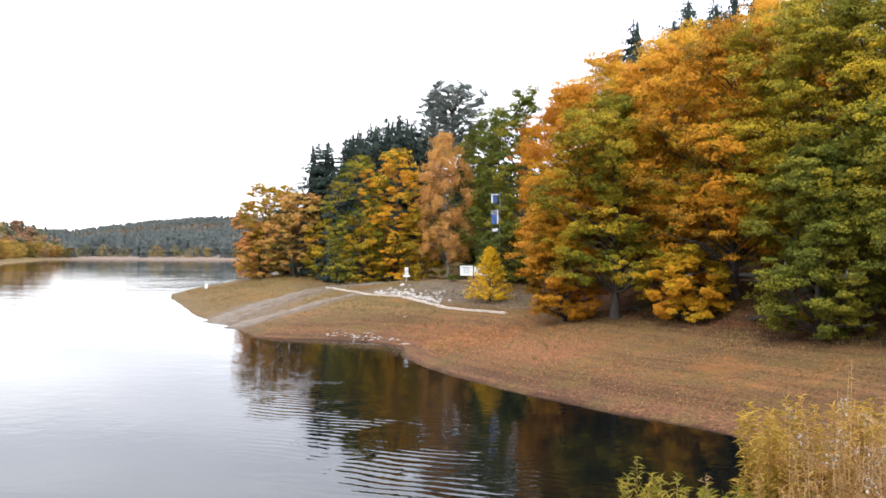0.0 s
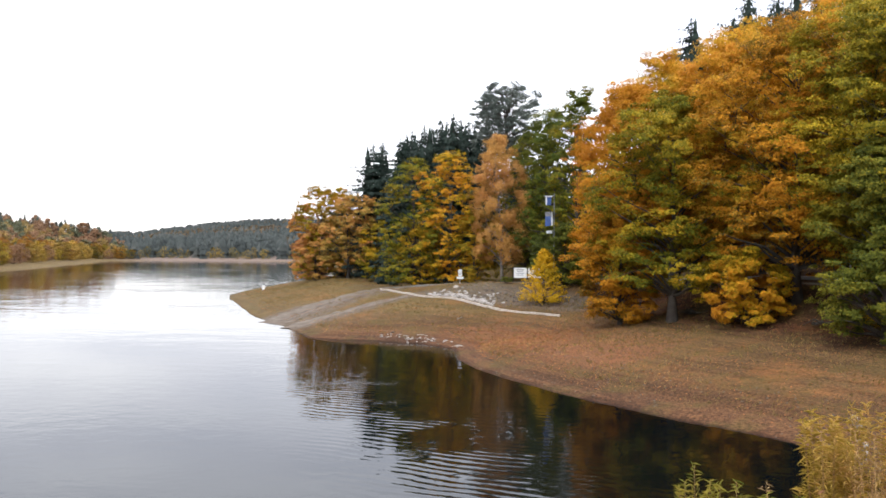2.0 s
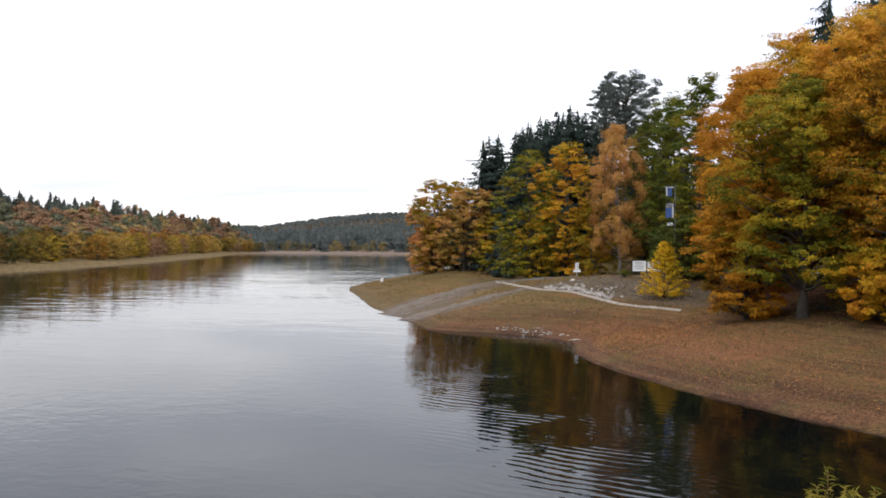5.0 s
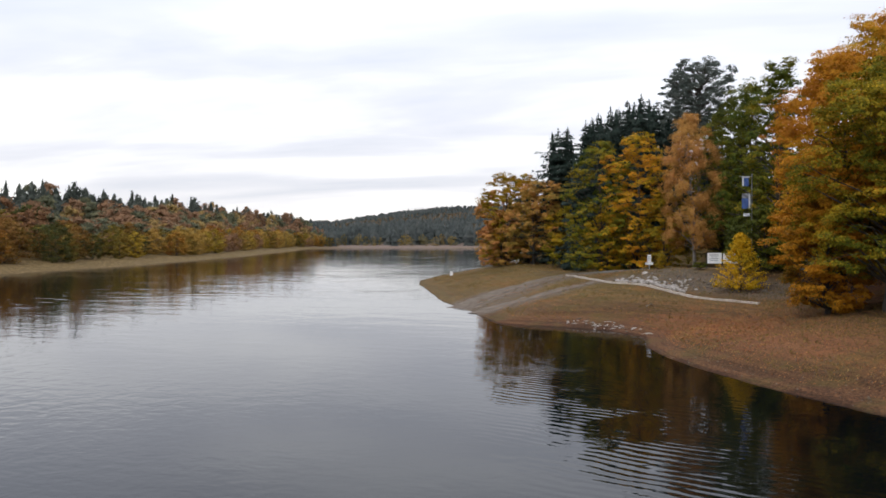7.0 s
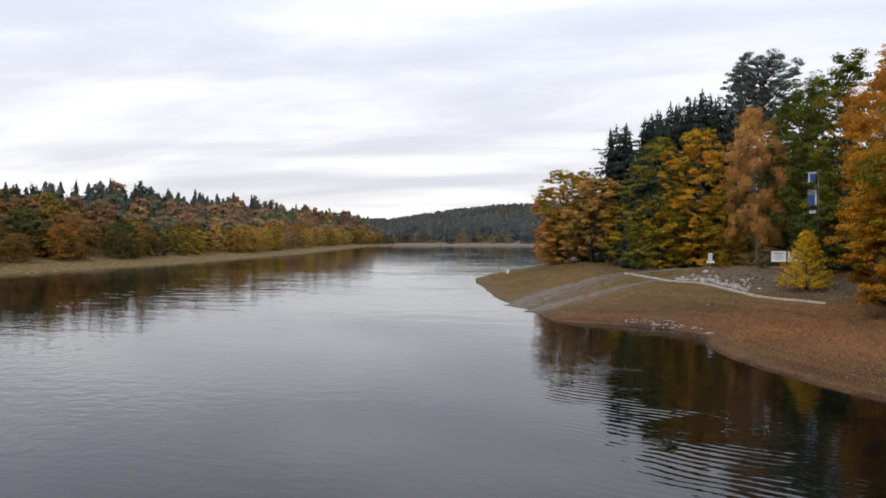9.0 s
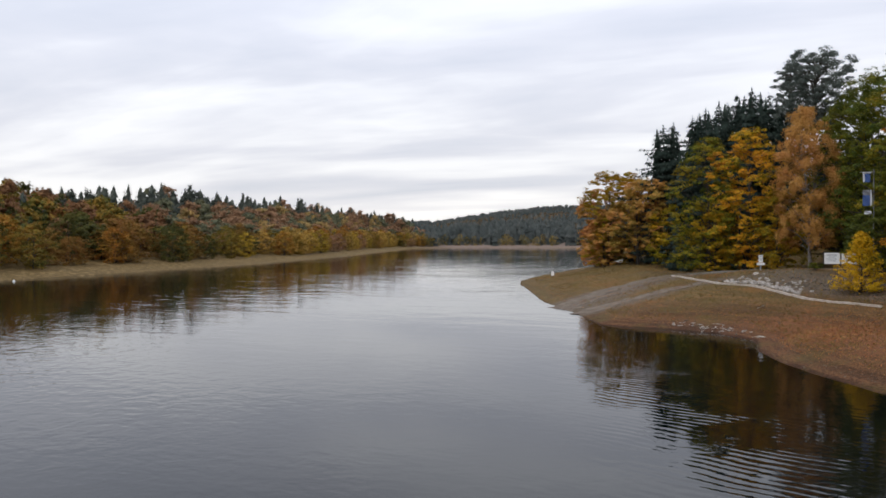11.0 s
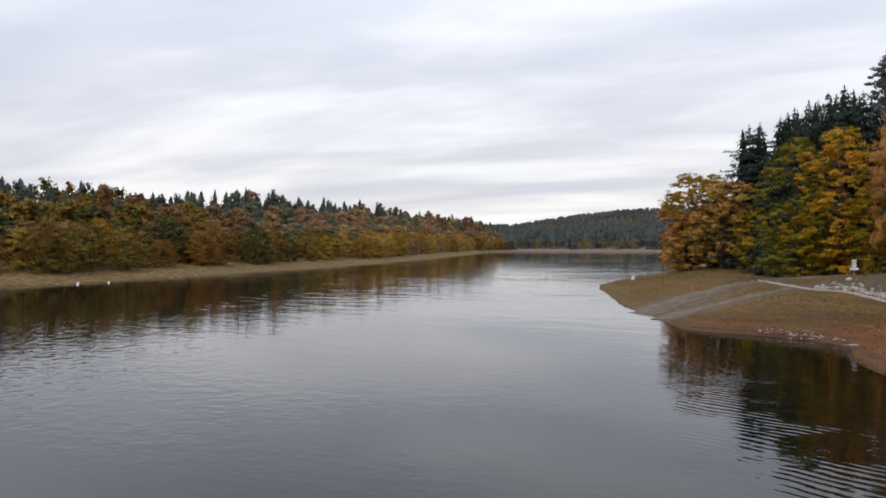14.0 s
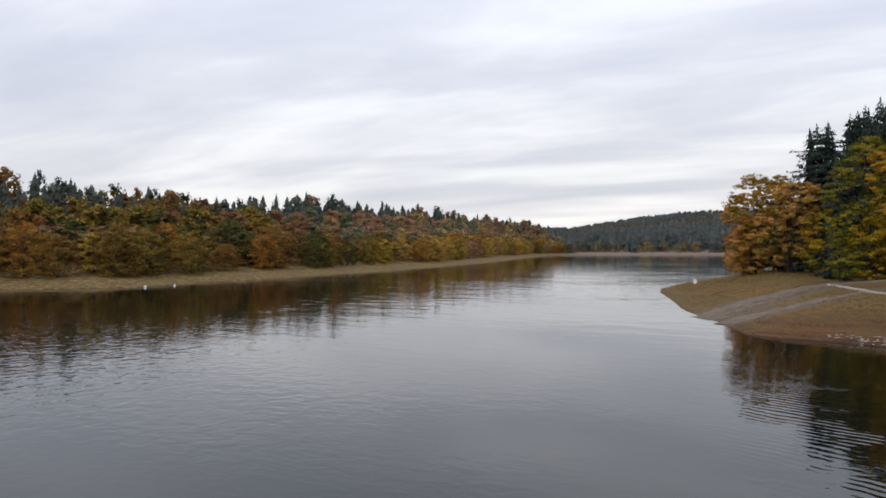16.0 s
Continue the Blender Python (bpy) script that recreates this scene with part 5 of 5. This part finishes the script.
def banner_pole(x, y):
    ob = thing("banner_pole", (x, y, gz(x, y) - 0.2), "tall steel pole with blue and white hanging banners", "banner")
    hgt = 16.5 - gz(x, y)
    part("pole", post_mesh("pole", 0.05, hgt, PRINT_GREY), ob)

    def cloth(name, w, z0, z1, mat, dx=0.0, dy=0.0, label=""):
        rows, verts = 14, []
        for i in range(rows):
            k = i / (rows - 1)
            for q in range(7):
                u = q / 6 - 0.5
                verts.append((u * w + dx, dy + 0.05 * math.sin(k * 6 + u * 5) + 0.03 * math.sin(u * 12), z0 + (z1 - z0) * k - z0))
        back = [(vx, vy + 0.012, vz) for vx, vy, vz in verts]
        n = len(verts)
        faces = []
        for i in range(rows - 1):
            for q in range(6):
                a0 = i * 7 + q
                faces += [(a0, a0 + 1, a0 + 8, a0 + 7), (n + a0 + 7, n + a0 + 8, n + a0 + 1, n + a0)]
        o = part(name, sheet(name, verts + back, faces, mat), ob, label)
        o.matrix_basis = Matrix.Translation((-0.68, -0.1, z0))
        return o

    top = hgt - 0.3
    cloth("banner", 0.52, top - 1.1, top - 0.16, BLUE_CLOTH, 0.05, label="blue banner")
    cloth("banner_edge", 0.16, top - 1.1, top - 0.16, WHITE_CLOTH, -0.30, label="white side stripe")
    cloth("banner_edge", 0.84, top - 0.14, top, WHITE_CLOTH, label="white top edge")
    cloth("banner", 0.72, top - 2.5, top - 1.95, PRINT_GREY, -0.05, label="grey printed field")
    cloth("banner", 0.72, top - 3.7, top - 2.52, BLUE_CLOTH, -0.05, label="blue banner")
    cloth("banner_edge", 0.18, top - 3.7, top - 1.95, WHITE_CLOTH, 0.41, label="white side stripe")
    cloth("banner_edge", 0.7, top - 4.6, top - 4.25, WHITE_CLOTH, 0.1, label="white lower end")
    bm = bmesh.new()
    box(bm, -0.66, 0, hgt - 0.28, 1.4, 0.04, 0.04)
    part("arm", bm_mesh("arm", bm, GREY_METAL), ob)


banner_pole(10.6, 99.3)


def guard_rail():
    pts = resample(contour(27.8, 44, 98, 3.0), 2.0)
    ob = thing("guard_rail", (float(pts[0, 0]), float(pts[0, 1]), gz(*pts[0])), "grey steel guard rail along the lakeside road", "guard rail")
    base = np.array(ob.matrix_basis.translation)
    pm = post_mesh("post", 0.05, 1.1, GREY_METAL)
    prof = [(-0.03, 0.45), (0.03, 0.52), (-0.02, 0.60), (0.03, 0.68), (-0.03, 0.75)]
    verts, faces = [], []
    d = np.gradient(pts, axis=0)
    d /= np.hypot(*d.T)[:, None]
    for (x, y), (dx, dy) in zip(pts, d):
        z = gz(x, y)
        k = part("post", pm, ob)
        k.matrix_basis = Matrix.Translation(Vector((x, y, z - 0.35)) - Vector(base))
        for off in (0.0, 0.03):
            for a, h in prof:
                verts.append((x - dy * (a - 0.08 - off) - base[0], y + dx * (a - 0.08 - off) - base[1], z + h - base[2]))
    for i in range(len(pts) - 1):
        for q in range(4):
            a0, b0 = i * 10 + q, (i + 1) * 10 + q
            faces += [(a0, b0, b0 + 1, a0 + 1), (a0 + 6, b0 + 6, b0 + 5, a0 + 5)]
    part("rail", sheet("rail", verts, faces, GREY_METAL), ob)


guard_rail()


def white_post(x, y, h):
    ob = thing("roadside_post", (x, y, gz(x, y) - 0.2), "white painted post beside the road", "post", "roadside posts")
    plate("body", ob, 0.16, h, 0.14, 0, 0, h / 2, WHITE_PAINT, bevel=0.03)
    plate("reflector", ob, 0.10, 0.18, 0.01, 0, -0.08, h - 0.3, GREY_METAL, bevel=0)


white_post(36.4, 66.5, 2.1)
white_post(37.4, 64.6, 2.1)
white_post(33.6, 71.8, 2.6)


def marker_block(x, y):
    ob = thing("shore_marker", (x, y, gz(x, y) - 0.1), "white painted marker block at the tip of the spit", "marker")
    plate("body", ob, 0.5, 1.0, 0.46, 0, 0, 0.5, WHITE_PAINT, bevel=0.06)
    plate("dark_band", ob, 0.52, 0.16, 0.48, 0, 0, 0.12, PRINT_GREY, bevel=0.02)


marker_block(-40.6, 159.5)


# plain white floats with a neck, put where swans or gulls would sit
def buoy(x, y, s):
    ob = thing("buoy", (x, y, -0.1), "small white float standing in for a waterbird by the opposite shore", "buoy", "white floats")
    bm = bmesh.new()
    bmesh.ops.create_uvsphere(bm, u_segments=16, v_segments=10, radius=0.42 * s, matrix=Matrix.Translation((0, 0, 0.3 * s)) @ Matrix.Diagonal((1.3, 1, 0.8, 1)))
    part("float", bm_mesh("float", bm, WHITE_PAINT), ob)
    bm = bmesh.new()
    bmesh.ops.create_cone(bm, segments=12, radius1=0.16 * s, radius2=0.10 * s, depth=0.4 * s, cap_ends=True, matrix=Matrix.Translation((0.15 * s, 0, 0.75 * s)))
    part("neck", bm_mesh("neck", bm, WHITE_PAINT), ob)


buoy(-153.2, 119.9, 0.7)
buoy(-152.6, 127.6, 0.55)


def driftwood(x, y, n, size, seed, label, mat):
    rng = np.random.default_rng(seed)
    ob = thing("driftwood", (x, y, gz(x, y) + 0.02), label, "driftwood", "driftwood on the beach")
    for _ in range(n):
        a = rng.uniform(0, 6.28)
        p0 = np.array([rng.normal() * 0.4 * size, rng.normal() * 0.4 * size, 0.05])
        ln = size * rng.uniform(0.6, 1.6)
        p1 = p0 + np.array([math.cos(a), math.sin(a), rng.uniform(0.0, 0.45)]) * ln * 0.5
        p2 = p0 + np.array([math.cos(a + 0.4), math.sin(a + 0.4), rng.uniform(-0.1, 0.25)]) * ln
        r0 = rng.uniform(0.04, 0.10) * size
        part("branch", tubes("branch", [([p0, p1, p2], [r0, r0 * 0.8, r0 * 0.3])], mat, 6), ob)


driftwood(-1.5, 88.4, 2, 1.5, 11, "pale bleached log lying on the beach", DRIFTWOOD)
driftwood(-0.8, 74.9, 4, 0.75, 12, "pale forked branch lying at the waterline", DRIFTWOOD)
driftwood(30.5, 54.4, 12, 1.3, 3, "pale bleached branches washed up on the bank", DRIFTWOOD)
driftwood(23.2, 64.2, 12, 1.4, 4, "tangle of bare roots and branches on the bank", BARK)
driftwood(19.9, 71.2, 9, 1.2, 5, "tangle of bare roots beside an oak", BARK)
driftwood(26.0, 60.0, 9, 1.2, 6, "dark branches lying at the top of the beach", BARK)
driftwood(15.5, 76.0, 8, 1.3, 7, "dark branches lying at the top of the beach", BARK)

# ---- loose cover on the beach ----


def beach_points(n, seed, lo, hi, x0=-50, x1=48, y0=36, y1=165):
    rng = np.random.default_rng(seed)
    x, y = rng.uniform(x0, x1, n * 9), rng.uniform(y0, y1, n * 9)
    sd = shore_distance(x, y)
    ok = np.flatnonzero((sd > lo) & (sd < hi) & (rough2(x, y, 6.0, seed) + 0.5 > rng.uniform(0, 0.9, len(x))))[:n]
    x, y = x[ok], y[ok]
    return x, y, ground_height(x, y), rng


def litter_cover():
    x, y, z, rng = beach_points(21000, 61, 1.5, 34)
    px, py = 5.0 + rng.normal(size=9000) * 4.5, 73.0 + rng.normal(size=9000) * 5.5
    on = shore_distance(px, py) > 2.0
    x, y = np.concatenate([x, px[on]]), np.concatenate([y, py[on]])
    z = ground_height(x, y)
    c = np.stack([x, y, z + 0.03], 1)
    n = rng.normal(size=c.shape) * 0.35 + [0, 0, 1.0]
    me = leaves("leaf_litter", c, n, None, 0.12, 0.09, LEAF["litter"], rng)
    tagged(new("leaf_litter", me), "fallen orange leaves strewn over the beach", "leaves", kind="stuff")


def grass_cover():
    x, y, z, rng = beach_points(9000, 62, 2.5, 26)
    x, y, z = np.repeat(x, 4), np.repeat(y, 4), np.repeat(z, 4)
    x, y = x + rng.normal(size=len(x)) * 0.10, y + rng.normal(size=len(x)) * 0.10
    c = np.stack([x, y, z + 0.09], 1)
    n = rng.normal(size=c.shape) * [1, 1, 0.2]
    along = rng.normal(size=c.shape) * 0.45 + [0, 0, 1.0]
    me = leaves("dry_grass", c, n, along, 0.26, 0.035, LEAF["grass"], rng)
    tagged(new("dry_grass", me), "thin dry grass growing on the bared lake bed", "grass", kind="stuff")


def pebble_cover():
    x, y, z, rng = beach_points(2600, 63, 0.05, 7)
    verts, faces = [], []
    for px, py, pz in zip(x, y, z):
        s = rng.uniform(0.03, 0.09)
        k = len(verts)
        verts += [(px + s, py, pz), (px, py + s * 0.8, pz), (px - s, py, pz), (px, py - s * 0.8, pz), (px + s * 0.1, py, pz + s * 0.8)]
        faces += [(k, k + 1, k + 4), (k + 1, k + 2, k + 4), (k + 2, k + 3, k + 4), (k + 3, k, k + 4)]
    tagged(new("pebbles", sheet("pebbles", verts, faces, STONE_GREY, False)), "small stones scattered along the waterline", "pebbles", kind="stuff")


litter_cover()
grass_cover()
pebble_cover()

# ---- willow scrub on the dam beside the camera ----


def willow(x, y, tip_z, spread, stems, seed, label, leaf="willow", leaf_len=0.088):
    rng = np.random.default_rng(seed)
    z0 = gz(x, y)
    h = tip_z - z0
    ob = thing("willow_bush", (x, y, z0), label, "bush", "willow scrub on the dam")
    runs, c, nrm, al = [], [], [], []
    for _ in range(stems):
        a, q = rng.uniform(0, 6.28), math.sqrt(rng.uniform(0.02, 1))
        tall = h * max(0.35, 1.0 - 0.14 * q * q - rng.exponential(0.21))
        top = np.array([math.cos(a) * spread * q, math.sin(a) * spread * q, tall])
        foot = np.array([top[0] * 0.3, top[1] * 0.3, -0.1])
        m1 = foot * 0.5 + top * 0.5 - [top[0] * 0.15, top[1] * 0.15, -0.12]
        ks = np.linspace(0, 1, 9)[:, None]
        pts = (1 - ks) ** 2 * foot + 2 * ks * (1 - ks) * m1 + ks ** 2 * top
        runs.append((pts, list(0.006 * (1 - ks[:, 0]) + 0.0015)))
        tang = unit((pts[-1] - pts[-3])[None])[0]
        nl = 58
        for i in range(nl):
            f = 1 - (i / nl) ** 1.15 * min(0.8, 0.80 / h)
            p = np.array([np.interp(f, ks[:, 0], pts[:, w]) for w in range(3)])
            ang = i * 2.4 + rng.uniform(-0.5, 0.5)
            sidev = np.array([math.cos(ang), math.sin(ang), 0.0])
            way = tang * rng.uniform(0.1, 1.2) + sidev * rng.uniform(0.6, 1.2) - np.array([0, 0, rng.uniform(0, 0.35)])
            way /= np.linalg.norm(way)
            ln = leaf_len * (0.55 + 0.45 * min(1.0, i / 14))
            c.append(p + way * ln * 0.5)
            al.append(way)
            nrm.append(np.cross(way, np.cross([0, 0, 1.0], way)) + rng.normal(size=3) * 0.3)
    for run in runs:
        part("stem", tubes("stem", [run], LEAF["dry"], 4), ob)
    part("foliage", leaves("foliage", np.array(c), np.array(nrm), np.array(al), leaf_len * 1.1, 0.0072, LEAF[leaf], rng, 0.2, 0.22, blades=True), ob)


def polar(az, d):
    return -d * math.sin(radians(az)), d * math.cos(radians(az))


GREENISH = "low willow shoots with greenish yellow narrow leaves"
GOLDEN = "willow bush with narrow golden autumn leaves"
willow(*polar(-15.9, 6.9), 7.32, 0.26, 30, 71, GREENISH, "willow_green")
willow(*polar(-18.6, 6.7), 7.30, 0.30, 40, 72, GREENISH, "willow_green")
willow(*polar(-21.6, 6.4), 7.30, 0.34, 44, 76, GREENISH, "willow_green")
willow(*polar(-24.1, 7.1), 7.92, 0.30, 40, 73, GOLDEN)
willow(*polar(-27.2, 7.3), 7.90, 0.5, 58, 74, GOLDEN)
willow(*polar(-30.4, 7.4), 7.90, 0.5, 58, 75, GOLDEN)
willow(*polar(-33.5, 7.4), 7.84, 0.5, 56, 77, GOLDEN)


def weeds(az, d, tip_z, n, seed, fluff=0.03):
    x, y = polar(az, d)
    rng = np.random.default_rng(seed)
    z0 = gz(x, y)
    ob = thing("dry_weed", (x, y, z0), "dry brown weeds with pale fluffy seed heads", "weed", "dry weeds on the dam")
    runs, hc, bc, ba = [], [], [], []
    for i in range(n):
        px, py = rng.normal() * 0.32, rng.normal() * 0.26
        h = (tip_z - z0) * rng.uniform(0.80, 1.0)
        lean = rng.normal(size=2) * 0.12
        pts = [(px, py, -0.05), (px + lean[0] * 0.4, py + lean[1] * 0.4, h * 0.5), (px + lean[0], py + lean[1], h)]
        runs.append((pts, [0.0045, 0.003, 0.0015]))
        for k in range(26):
            f = 1 - 0.42 * rng.uniform() ** 1.3
            bc.append([px + lean[0] * f, py + lean[1] * f, h * f])
            ba.append([rng.normal(), rng.normal(), rng.uniform(0.0, 1.2)])
        if i < 2 * (fluff > 0.02) or rng.uniform() < fluff:
            for k in range(22):
                hc.append([px + lean[0] + rng.normal() * 0.022, py + lean[1] + rng.normal() * 0.022, h - abs(rng.normal()) * 0.05])
    for run in runs:
        part("stalk", tubes("stalk", [run], LEAF["dry"], 4), ob)
    bc, ba = np.array(bc), unit(np.array(ba))
    part("dry_foliage", leaves("dry_foliage", bc + ba * 0.03, rng.normal(size=bc.shape) + [0, 0, 1], ba, 0.065, 0.007, LEAF["dry"], rng, 0.2, 0.2, blades=True), ob)
    if not hc:
        return
    hc = np.array(hc)
    tuft = part("seed_fluff", leaves("seed_fluff", hc, rng.normal(size=hc.shape), None, 0.018, 0.016, SEED_WHITE, rng), ob)
    tagged(tuft, "pale fluffy seed heads", kind="stuff")


SEED_WHITE = mottled("seed_fluff", [(0.26, 0.23, 0.19), (0.36, 0.32, 0.27)], 9.0, 0.95, 0.1, 0.002)
weeds(-31.6, 6.3, 8.02, 30, 81, 0.18)
weeds(-30.0, 6.0, 7.62, 34, 82, 0.0)
weeds(-28.2, 6.0, 7.28, 30, 83)
weeds(-33.0, 6.0, 7.7, 34, 86, 0.1)
weeds(-30.4, 6.6, 7.80, 16, 87, 1.0)
weeds(-29.4, 6.9, 8.28, 4, 88, 0.0)
